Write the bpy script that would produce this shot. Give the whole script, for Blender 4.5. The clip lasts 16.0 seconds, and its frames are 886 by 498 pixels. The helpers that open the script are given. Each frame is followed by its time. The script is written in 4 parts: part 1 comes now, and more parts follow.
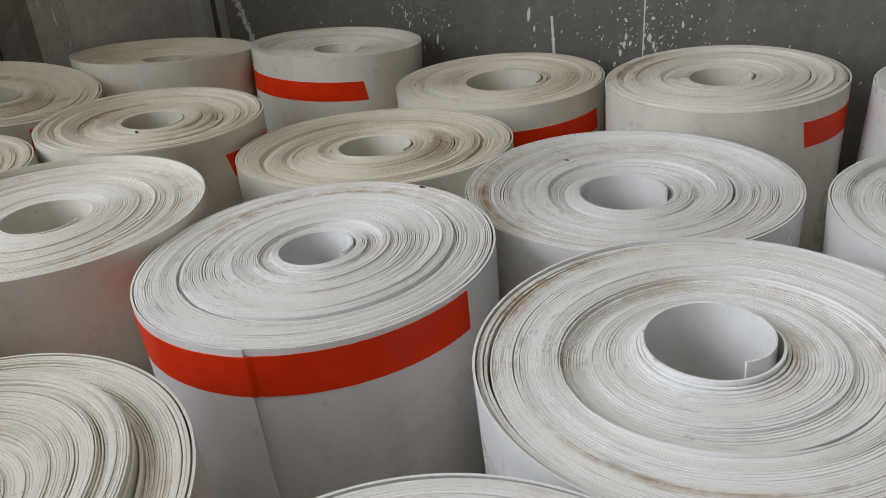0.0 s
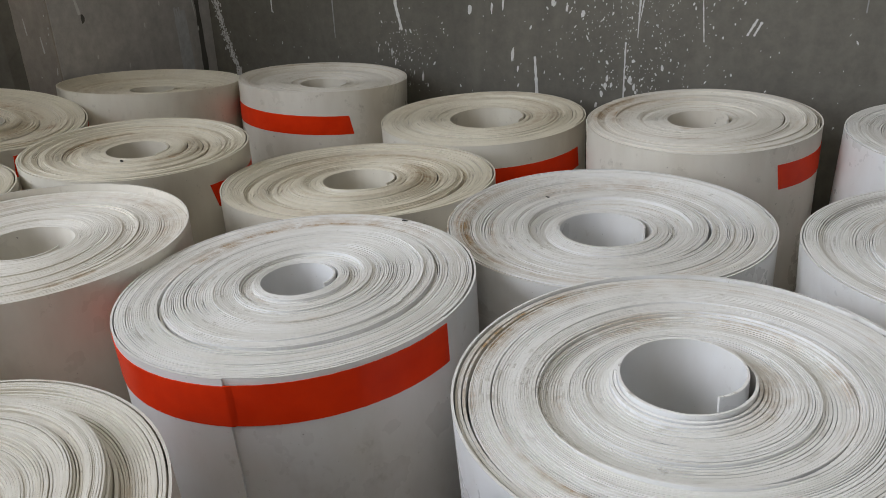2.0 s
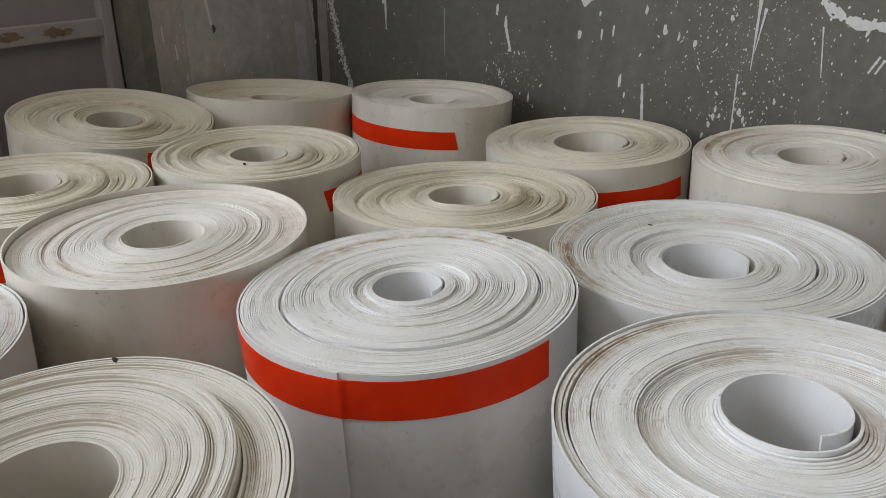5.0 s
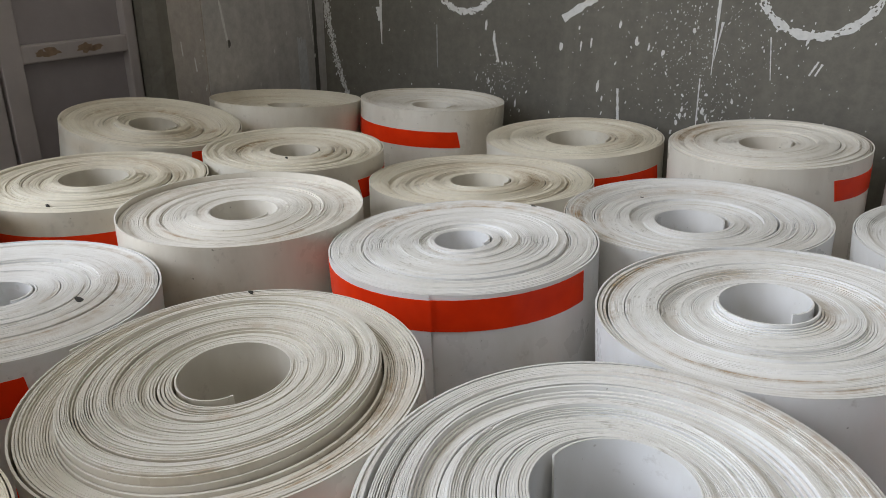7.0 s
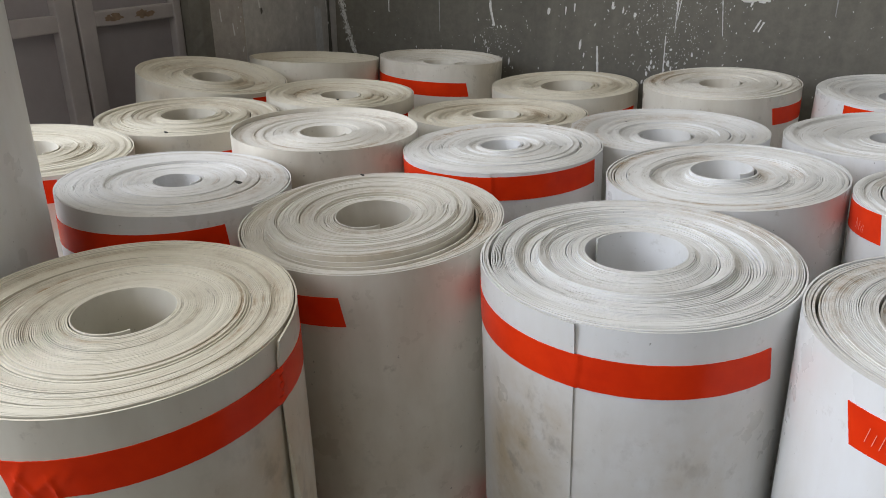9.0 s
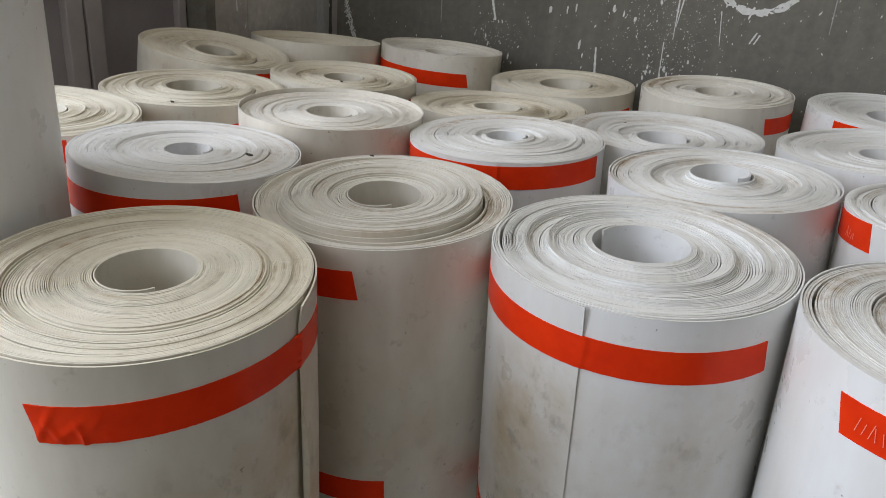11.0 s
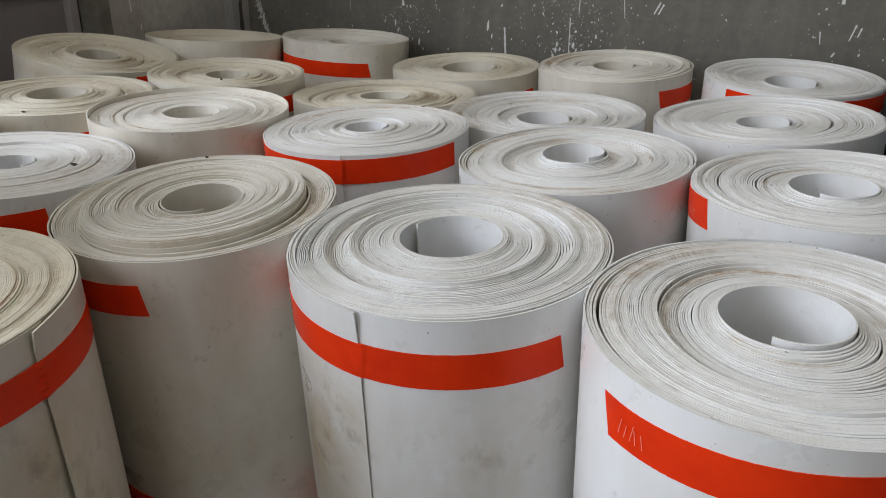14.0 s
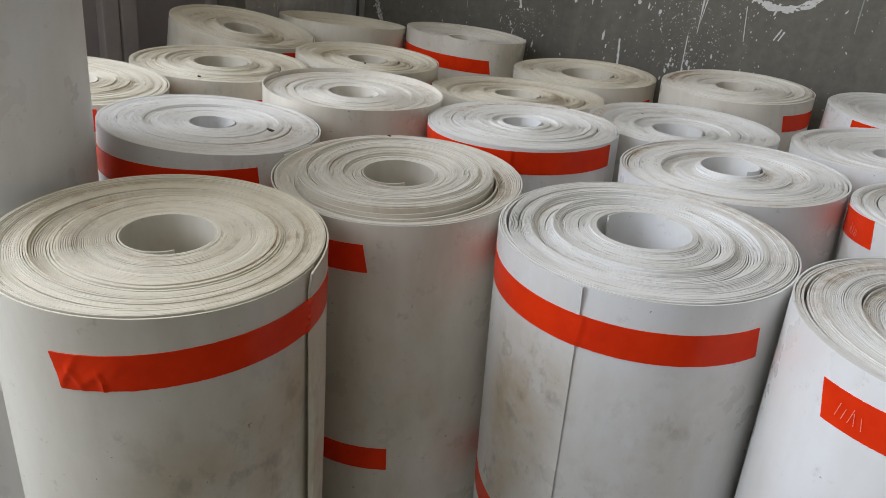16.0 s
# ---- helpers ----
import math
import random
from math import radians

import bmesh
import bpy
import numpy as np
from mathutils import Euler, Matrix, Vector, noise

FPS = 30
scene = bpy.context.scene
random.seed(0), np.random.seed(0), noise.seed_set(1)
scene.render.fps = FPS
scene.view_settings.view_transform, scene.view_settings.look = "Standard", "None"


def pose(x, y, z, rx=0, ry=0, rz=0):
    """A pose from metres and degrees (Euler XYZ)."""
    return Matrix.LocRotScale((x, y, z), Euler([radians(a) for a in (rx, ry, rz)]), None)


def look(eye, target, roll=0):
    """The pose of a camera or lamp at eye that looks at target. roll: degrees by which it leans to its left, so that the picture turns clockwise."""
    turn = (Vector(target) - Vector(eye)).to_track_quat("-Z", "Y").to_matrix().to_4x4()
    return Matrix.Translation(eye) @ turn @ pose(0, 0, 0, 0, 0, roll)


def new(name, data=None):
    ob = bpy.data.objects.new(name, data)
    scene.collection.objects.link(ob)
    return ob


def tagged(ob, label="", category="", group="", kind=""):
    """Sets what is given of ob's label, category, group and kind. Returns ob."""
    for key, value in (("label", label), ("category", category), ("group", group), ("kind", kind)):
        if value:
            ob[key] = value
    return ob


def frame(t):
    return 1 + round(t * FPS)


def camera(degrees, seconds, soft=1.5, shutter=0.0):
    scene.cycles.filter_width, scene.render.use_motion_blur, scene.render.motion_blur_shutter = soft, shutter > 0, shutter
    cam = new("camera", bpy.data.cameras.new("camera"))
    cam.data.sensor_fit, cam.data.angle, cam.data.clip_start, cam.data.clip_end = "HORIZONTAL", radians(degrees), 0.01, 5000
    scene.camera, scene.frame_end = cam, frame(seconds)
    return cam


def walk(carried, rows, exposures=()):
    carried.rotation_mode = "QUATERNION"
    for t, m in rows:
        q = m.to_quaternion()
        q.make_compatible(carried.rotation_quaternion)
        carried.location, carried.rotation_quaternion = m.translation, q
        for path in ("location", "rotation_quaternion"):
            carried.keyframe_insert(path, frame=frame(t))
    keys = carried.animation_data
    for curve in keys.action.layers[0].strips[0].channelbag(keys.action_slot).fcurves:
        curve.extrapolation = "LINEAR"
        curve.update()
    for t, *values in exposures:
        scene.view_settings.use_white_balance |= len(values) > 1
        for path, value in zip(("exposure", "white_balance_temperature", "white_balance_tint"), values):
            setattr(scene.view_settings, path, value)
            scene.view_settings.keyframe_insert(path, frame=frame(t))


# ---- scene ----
cam = camera(62.2, 16.0, soft=0.95)
PATH = [
    (0, (0.0513, -0.0126, 1.5364), (-0.9054, 1.4893, 0.6257), -2.7),
    (0.5, (0.0621, -0.0197, 1.5545), (-0.9054, 1.4998, 0.6855), -3.03),
    (1, (0.0646, -0.0217, 1.553), (-0.8856, 1.5318, 0.726), -2.5),
    (1.5, (0.0771, -0.0135, 1.5496), (-0.8658, 1.5507, 0.7346), -2.16),
    (2, (0.0599, -0.0236, 1.5402), (-0.8746, 1.5397, 0.7137), -1.0),
    (2.5, (0.0645, -0.032, 1.5507), (-0.8756, 1.5264, 0.7214), 0.42),
    (3, (0.0768, -0.0476, 1.5614), (-0.8854, 1.5201, 0.7763), 0.11),
    (3.5, (0.0893, -0.0317, 1.5572), (-0.875, 1.5351, 0.7728), 0.14),
    (4, (0.0813, -0.0511, 1.5626), (-0.9001, 1.5055, 0.7791), -0.0),
    (4.5, (0.0644, -0.0709, 1.5605), (-1.002, 1.4285, 0.7765), 0.27),
    (5, (0.0559, -0.0809, 1.5601), (-1.076, 1.3688, 0.7744), 0.38),
    (7.3, (0.125, -0.5238, 1.5748), (-0.8922, 1.0333, 0.8394), 1.02),
    (7.5, (0.1511, -0.5817, 1.5875), (-0.8489, 0.9867, 0.8527), 1.5),
    (7.8, (0.2213, -0.6544, 1.5826), (-0.7912, 0.9076, 0.8511), 1.95),
    (8, (0.2734, -0.6996, 1.5733), (-0.748, 0.8559, 0.8405), 1.85),
    (8.5, (0.3174, -0.8308, 1.5636), (-0.7408, 0.6783, 0.7874), -1.24),
    (9, (0.2211, -1.0211, 1.5623), (-0.7234, 0.5581, 0.7788), 0.45),
    (9.2, (0.2067, -1.0714, 1.5689), (-0.72, 0.5177, 0.7842), 0.71),
    (11.3, (0.1845, -1.0971, 1.5538), (-0.6925, 0.5136, 0.756), 5.05),
    (11.5, (0.219, -1.0647, 1.5604), (-0.6567, 0.5458, 0.7608), 3.35),
    (12, (0.3065, -0.9459, 1.5727), (-0.5124, 0.693, 0.7706), 0.45),
    (12.5, (0.3923, -0.8632, 1.5719), (-0.4053, 0.7877, 0.7731), -0.13),
    (13, (0.4262, -0.836, 1.5822), (-0.4493, 0.7958, 0.8268), -0.7),
    (13.5, (0.4366, -0.8268, 1.5656), (-0.4597, 0.7961, 0.8155), -0.24),
    (14, (0.432, -0.8514, 1.5521), (-0.4225, 0.7583, 0.7283), 1.49),
    (14.5, (0.3835, -0.94, 1.5676), (-0.4514, 0.6789, 0.7417), 3.09),
    (15, (0.2907, -1.0559, 1.5628), (-0.6009, 0.5296, 0.7315), 3.18),
    (15.5, (0.2362, -1.1206, 1.5537), (-0.7049, 0.4322, 0.7153), 4.01),
    (16, (0.2319, -1.1291, 1.5602), (-0.6846, 0.441, 0.7266), 6.64),
]
walk(cam, [(t, look(eye, target, roll)) for t, eye, target, roll in PATH],
     exposures=[(0, 0.03), (2.5, 0.06), (5, 0.1), (7.5, 0.17), (8, 0.19), (9, 0.11), (12.5, 0.04), (16, 0.0)])

# ---- daylight: overcast sky through the open side of the store, plus two added fill lamps ----
world = bpy.data.worlds.new("sky")
scene.world = world
world.use_nodes = True
wn, wl = world.node_tree.nodes, world.node_tree.links
sky = wn.new("ShaderNodeTexSky")
sky.sky_type, sky.sun_disc = "NISHITA", False
sky.sun_elevation, sky.sun_rotation = radians(48), radians(230)
wl.new(sky.outputs[0], wn["Background"].inputs[0])
wn["Background"].inputs[1].default_value = 0.12


def area_lamp(name, eye, target, sx, sy, watts, colour):
    data = bpy.data.lights.new(name, "AREA")
    data.shape, data.size, data.size_y, data.energy, data.color = "RECTANGLE", sx, sy, watts, colour
    ob = new(name, data)
    ob.matrix_world = look(eye, target)
    return ob


area_lamp("open_side_daylight", (-3.5, -2.4, 3.05), (-0.4, 0.5, 0.9), 3.2, 2.8, 212, (0.91, 0.965, 1.085))
# unseen warm lamp added to fill the fronts of the rolls
area_lamp("front_fill", (0.2, -4.7, 2.9), (-0.9, 1.0, 0.9), 3.2, 2.0, 29, (1.0, 0.92, 0.82))
# unseen lamp added below the ceiling to fill tops and walls from above
area_lamp("overhead_fill", (-1.0, 0.2, 4.1), (-1.0, 0.3, 0.0), 4.4, 3.4, 38, (1.0, 0.94, 0.82))


# ---- materials ----
def material(name):
    m = bpy.data.materials.new(name)
    m.use_nodes = True
    nt = m.node_tree
    return m, nt.nodes, nt.links, nt.nodes["Principled BSDF"]


def mix_rgb(n, l, fac, a, b, kind="MIX"):
    x = n.new("ShaderNodeMix")
    x.data_type, x.blend_type = "RGBA", kind
    for value, slot in ((fac, 0), (a, 6), (b, 7)):
        if isinstance(value, bpy.types.NodeSocket):
            l.new(value, x.inputs[slot])
        else:
            x.inputs[slot].default_value = value
    return x.outputs[2]


def noise_tex(n, l, scale, detail=4, rough=0.55, vec=None, stretch=None):
    t = n.new("ShaderNodeTexNoise")
    t.inputs["Scale"].default_value, t.inputs["Detail"].default_value, t.inputs["Roughness"].default_value = scale, detail, rough
    if vec is None:
        vec = n.new("ShaderNodeTexCoord").outputs["Object"]
    if stretch:
        mp = n.new("ShaderNodeMapping")
        mp.inputs["Scale"].default_value = stretch
        l.new(vec, mp.inputs[0])
        vec = mp.outputs[0]
    l.new(vec, t.inputs["Vector"])
    return t.outputs[0]


def ramp(n, l, value, lo, hi, a=(0, 0, 0, 1), b=(1, 1, 1, 1)):
    r = n.new("ShaderNodeValToRGB")
    r.color_ramp.elements[0].position, r.color_ramp.elements[1].position = lo, hi
    r.color_ramp.elements[0].color, r.color_ramp.elements[1].color = a, b
    l.new(value, r.inputs[0])
    return r.outputs[0]


def bump(n, l, p, value, strength, dist):
    b = n.new("ShaderNodeBump")
    b.inputs["Strength"].default_value, b.inputs["Distance"].default_value = strength, dist
    l.new(value, b.inputs["Height"])
    l.new(b.outputs[0], p.inputs["Normal"])


def random_offset(n, l):
    """Object space, shifted by a random amount for each object."""
    info, co = n.new("ShaderNodeObjectInfo"), n.new("ShaderNodeTexCoord")
    mul = n.new("ShaderNodeMath")
    mul.operation = "MULTIPLY"
    mul.inputs[1].default_value = 37.0
    l.new(info.outputs["Random"], mul.inputs[0])
    add = n.new("ShaderNodeVectorMath")
    add.operation = "ADD"
    l.new(co.outputs["Object"], add.inputs[0])
    l.new(mul.outputs[0], add.inputs[1])
    return add.outputs[0]


def times(n, l, a, b):
    m = n.new("ShaderNodeMath")
    m.operation, m.use_clamp = "MULTIPLY", True
    for value, slot in ((a, 0), (b, 1)):
        if isinstance(value, bpy.types.NodeSocket):
            l.new(value, m.inputs[slot])
        else:
            m.inputs[slot].default_value = value
    return m.outputs[0]


def stained(n, l, c, vec, scale, dirt=(0.36, 0.235, 0.115, 1)):
    """Brown dirt where the mesh carries it, broken up by noise."""
    att = n.new("ShaderNodeAttribute")
    att.attribute_name = "stain"
    blotch = ramp(n, l, noise_tex(n, l, scale, 6, 0.7, vec), 0.36, 0.62)
    strong = n.new("ShaderNodeMath")
    strong.operation = "MULTIPLY"
    strong.inputs[1].default_value = 1.35
    l.new(att.outputs["Fac"], strong.inputs[0])
    return mix_rgb(n, l, times(n, l, strong.outputs[0], blotch), c, dirt)


def scuffed(n, l, c, vec):
    """Handling marks on a side: a broad yellowish film and small dark rubs where the mesh carries them."""
    att = n.new("ShaderNodeAttribute")
    att.attribute_name = "stain"
    film = ramp(n, l, noise_tex(n, l, 7.0, 5, 0.6, vec), 0.30, 0.62)
    c = mix_rgb(n, l, times(n, l, times(n, l, att.outputs["Fac"], film), 0.95), c, (0.50, 0.405, 0.27, 1))
    rub = ramp(n, l, noise_tex(n, l, 24.0, 5, 0.62, vec, (1, 1, 0.75)), 0.53, 0.66)
    c = mix_rgb(n, l, times(n, l, times(n, l, att.outputs["Fac"], rub), 0.42), c, (0.20, 0.165, 0.12, 1))
    dots = ramp(n, l, noise_tex(n, l, 75.0, 2, 0.5, vec), 0.76, 0.79)
    return mix_rgb(n, l, times(n, l, dots, 0.6), c, (0.10, 0.085, 0.065, 1))


def sheet_material(name, base, grime, rough, amount):
    """White plastic sheet: satin, with smears, scuffs and fine dust."""
    m, n, l, p = material(name)
    vec = random_offset(n, l)
    smear = ramp(n, l, noise_tex(n, l, 5.0, 6, 0.6, vec, (1, 1, 0.35)), 0.38, 0.76)
    scuff = ramp(n, l, noise_tex(n, l, 22.0, 5, 0.7, vec), 0.62, 0.75)
    speck = ramp(n, l, noise_tex(n, l, 160.0, 2, 0.5, vec), 0.74, 0.78)
    damp = n.new("ShaderNodeMath")
    damp.operation = "MULTIPLY"
    damp.inputs[1].default_value = amount
    l.new(smear, damp.inputs[0])
    c = mix_rgb(n, l, damp.outputs[0], (*base, 1), (*grime, 1))
    damp2 = n.new("ShaderNodeMath")
    damp2.operation = "MULTIPLY"
    damp2.inputs[1].default_value = amount * 0.75
    l.new(scuff, damp2.inputs[0])
    c = mix_rgb(n, l, damp2.outputs[0], c, (grime[0] * 0.6, grime[1] * 0.6, grime[2] * 0.6, 1))
    damp3 = n.new("ShaderNodeMath")
    damp3.operation = "MULTIPLY"
    damp3.inputs[1].default_value = 0.35
    l.new(speck, damp3.inputs[0])
    c = mix_rgb(n, l, damp3.outputs[0], c, (0.2, 0.17, 0.13, 1))
    c = scuffed(n, l, c, vec)
    l.new(c, p.inputs["Base Color"])
    r = ramp(n, l, noise_tex(n, l, 9.0, 4, 0.6, vec), 0.3, 0.8, (rough - 0.06,) * 3 + (1,), (rough + 0.14,) * 3 + (1,))
    l.new(r, p.inputs["Roughness"])
    bump(n, l, p, noise_tex(n, l, 14.0, 3, 0.5, vec), 0.12, 0.004)
    return m


WHITE_SIDE = sheet_material("white_sheet_side", (0.80, 0.805, 0.808), (0.52, 0.465, 0.37), 0.30, 0.5)
OFF_SIDE = sheet_material("off_white_sheet_side", (0.765, 0.73, 0.65), (0.45, 0.385, 0.295), 0.30, 0.65)
CREAM_SIDE = sheet_material("aged_sheet_side", (0.72, 0.685, 0.59), (0.42, 0.355, 0.27), 0.33, 0.6)


def edge_material(name, base, grime, rust):
    """Cut edges of the wound sheet: paler and darker from layer to layer, dust, a few rusty smears and painted dark gap
    lines.
    """
    m, n, l, p = material(name)
    vec = random_offset(n, l)
    geo = n.new("ShaderNodeAttribute")
    geo.attribute_name = "layer_tone"
    tone = ramp(n, l, geo.outputs["Fac"], 0.0, 1.0, (*grime, 1), (*base, 1))
    dust = ramp(n, l, noise_tex(n, l, 9.0, 6, 0.65, vec), 0.48, 0.75)
    half = n.new("ShaderNodeMath")
    half.operation = "MULTIPLY"
    half.inputs[1].default_value = 0.4
    l.new(dust, half.inputs[0])
    c = mix_rgb(n, l, half.outputs[0], tone, (*grime, 1))
    stain = ramp(n, l, noise_tex(n, l, 4.2, 5, 0.7, vec), 0.66, 0.76)
    part_stain = n.new("ShaderNodeMath")
    part_stain.operation = "MULTIPLY"
    part_stain.inputs[1].default_value = rust
    l.new(stain, part_stain.inputs[0])
    c = mix_rgb(n, l, part_stain.outputs[0], c, (0.36, 0.22, 0.11, 1))
    spots = ramp(n, l, noise_tex(n, l, 45.0, 3, 0.6, vec), 0.70, 0.76)
    few = n.new("ShaderNodeMath")
    few.operation = "MULTIPLY"
    few.inputs[1].default_value = 0.45
    l.new(spots, few.inputs[0])
    c = mix_rgb(n, l, few.outputs[0], c, (0.16, 0.13, 0.10, 1))
    uv = n.new("ShaderNodeUVMap")
    uv.uv_map = "along"
    # fine lines and broken dashes: shade and dirt of the gaps put into the colour
    lines = ramp(n, l, noise_tex(n, l, 1.0, 5, 0.65, uv.outputs[0], (7, 240, 1)), 0.57, 0.66)
    faint = n.new("ShaderNodeMath")
    faint.operation = "MULTIPLY"
    faint.inputs[1].default_value = 0.17
    l.new(lines, faint.inputs[0])
    c = mix_rgb(n, l, faint.outputs[0], c, (grime[0] * 0.62, grime[1] * 0.60, grime[2] * 0.56, 1))
    dash = ramp(n, l, noise_tex(n, l, 1.0, 3, 0.6, uv.outputs[0], (9, 480, 1)), 0.56, 0.66)
    where = ramp(n, l, noise_tex(n, l, 6.0, 4, 0.6, vec), 0.44, 0.62)
    gap_dark = n.new("ShaderNodeMath")
    gap_dark.operation = "MULTIPLY"
    l.new(dash, gap_dark.inputs[0])
    l.new(where, gap_dark.inputs[1])
    thin = n.new("ShaderNodeMath")
    thin.operation = "MULTIPLY"
    thin.inputs[1].default_value = 0.55
    l.new(gap_dark.outputs[0], thin.inputs[0])
    c = mix_rgb(n, l, thin.outputs[0], c, (grime[0] * 0.5, grime[1] * 0.46, grime[2] * 0.40, 1))
    c = stained(n, l, c, vec, 34.0)
    bump(n, l, p, noise_tex(n, l, 1.0, 4, 0.6, uv.outputs[0], (40, 500, 1)), 0.10, 0.001)
    l.new(c, p.inputs["Base Color"])
    p.inputs["Roughness"].default_value = 0.55
    return m


WHITE_EDGE = edge_material("white_sheet_edges", (0.82, 0.815, 0.80), (0.58, 0.56, 0.505), 0.35)
OFF_EDGE = edge_material("off_white_sheet_edges", (0.805, 0.785, 0.735), (0.57, 0.53, 0.455), 0.45)
CREAM_EDGE = edge_material("aged_sheet_edges", (0.785, 0.74, 0.62), (0.54, 0.485, 0.375), 0.8)


def tape_material():
    m, n, l, p = material("orange_red_tape")
    vec = random_offset(n, l)
    c = mix_rgb(n, l, ramp(n, l, noise_tex(n, l, 14, 4, 0.6, vec), 0.35, 0.75), (0.80, 0.042, 0.006, 1), (0.68, 0.030, 0.005, 1))
    l.new(c, p.inputs["Base Color"])
    p.inputs["Roughness"].default_value = 0.25
    p.inputs["Specular IOR Level"].default_value = 0.13
    bump(n, l, p, noise_tex(n, l, 30, 3, 0.6, vec, (1, 1, 0.4)), 0.25, 0.002)
    return m


TAPE = tape_material()


def plain(name, colour, rough=0.6, metal=0.0, vary=0.25, scale=12.0, relief=0.2):
    m, n, l, p = material(name)
    f = ramp(n, l, noise_tex(n, l, scale, 6, 0.65), 0.3, 0.75)
    dark = tuple(c * (1 - vary) for c in colour)
    l.new(mix_rgb(n, l, f, (*dark, 1), (*colour, 1)), p.inputs["Base Color"])
    p.inputs["Roughness"].default_value, p.inputs["Metallic"].default_value = rough, metal
    if relief:
        bump(n, l, p, noise_tex(n, l, scale * 6, 5, 0.7), relief, 0.003)
    return m


def plaster_material(name, a, b):
    """Smooth cement render: cloudy grey with trowel marks and fine pits."""
    m, n, l, p = material(name)
    cloud = ramp(n, l, noise_tex(n, l, 1.3, 8, 0.62), 0.3, 0.72)
    fine = ramp(n, l, noise_tex(n, l, 26.0, 6, 0.7), 0.35, 0.7)
    c = mix_rgb(n, l, cloud, (*a, 1), (*b, 1))
    c = mix_rgb(n, l, 0.25, c, fine, "MULTIPLY")
    streak = ramp(n, l, noise_tex(n, l, 3.0, 5, 0.6, None, (3, 3, 0.25)), 0.5, 0.8)
    light_streak = n.new("ShaderNodeMath")
    light_streak.operation = "MULTIPLY"
    light_streak.inputs[1].default_value = 0.3
    l.new(streak, light_streak.inputs[0])
    c = mix_rgb(n, l, light_streak.outputs[0], c, (b[0] * 1.35, b[1] * 1.35, b[2] * 1.35, 1))
    l.new(c, p.inputs["Base Color"])
    p.inputs["Roughness"].default_value = 0.7
    bump(n, l, p, noise_tex(n, l, 40.0, 6, 0.65), 0.35, 0.003)
    return m


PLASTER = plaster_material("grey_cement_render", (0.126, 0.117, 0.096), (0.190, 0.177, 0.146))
# pier colours lightened well above PLASTER to make up for light missing there
LIFTED_PIER_PLASTER = plaster_material("lightened_pier_side_render", (0.43, 0.412, 0.40), (0.57, 0.548, 0.53))
PIER_FRONT = plaster_material("lightened_brownish_render", (0.37, 0.33, 0.288), (0.46, 0.412, 0.36))
DARK_MARK = plain("dark_render_mark", (0.10, 0.095, 0.085), 0.8, 0, 0.3, 20, 0.3)
PAINT = plain("white_wash_splash", (0.72, 0.72, 0.70), 0.8, 0, 0.2, 60, 0.3)
FAINT_PAINT = plain("thin_white_wash", (0.62, 0.635, 0.65), 0.8, 0, 0.3, 40, 0.2)
STEEL = plain("grey_painted_steel", (0.39, 0.355, 0.35), 0.5, 0.0, 0.2, 7, 0.15)
STEEL_DARK = plain("dark_grey_panel_steel", (0.31, 0.28, 0.29), 0.5, 0.0, 0.2, 5, 0.15)
RUST = plain("rust_stain", (0.27, 0.185, 0.125), 0.8, 0.0, 0.4, 30, 0.3)
SIDE_STEEL = plain("bluish_grey_steel_side", (0.12, 0.128, 0.132), 0.45, 0.0, 0.2, 9, 0.15)
WIRE_AND_GAP = plain("black_wire_and_gap_shade", (0.02, 0.02, 0.02), 0.5, 0.3, 0.2, 40, 0)
DULL_PAINT = plain("worn_white_wash", (0.36, 0.36, 0.35), 0.8, 0, 0.35, 50, 0.2)
FLOOR = plain("concrete_floor", (0.145, 0.135, 0.12), 0.8, 0, 0.35, 4, 0.4)
CEIL = plain("pale_roof_sheet", (0.55, 0.55, 0.53), 0.6, 0, 0.15, 2, 0.1)
INK = plain("pale_pencil_marks", (0.80, 0.30, 0.20), 0.6, 0, 0.1, 60, 0)
BLACK = plain("black_speck", (0.03, 0.028, 0.022), 0.7, 0, 0.2, 60, 0)


# ---- mesh helpers ----
def mesh_object(name, verts, faces, mats, parent=None, smooth=False, index=None):
    me = bpy.data.meshes.new(name)
    me.from_pydata([tuple(v) for v in verts], [], [tuple(f) for f in faces])
    for m in mats if isinstance(mats, (list, tuple)) else [mats]:
        me.materials.append(m)
    if index is not None:
        me.polygons.foreach_set("material_index", index)
    if smooth:
        me.polygons.foreach_set("use_smooth", [True] * len(me.polygons))
    me.update()
    ob = new(name, me)
    if parent:
        ob.parent = parent
    return ob


def part(name, bm, mat, parent, label=""):
    me = bpy.data.meshes.new(name)
    bm.to_mesh(me)
    bm.free()
    me.materials.append(mat)
    ob = new(name, me)
    if parent:
        ob.parent = parent
    return tagged(ob, label)


def box_bm(x0, y0, z0, x1, y1, z1, bevel=0.0, bm=None):
    bm = bm or bmesh.new()
    made = bmesh.ops.create_cube(bm, size=1.0, matrix=Matrix.LocRotScale(((x0 + x1) / 2, (y0 + y1) / 2, (z0 + z1) / 2), None, (abs(x1 - x0), abs(y1 - y0), abs(z1 - z0))))
    if bevel:
        edges = {e for v in made["verts"] for e in v.link_edges}
        bmesh.ops.bevel(bm, geom=list(edges), offset=bevel, segments=2, affect="EDGES", profile=0.6)
    return bm


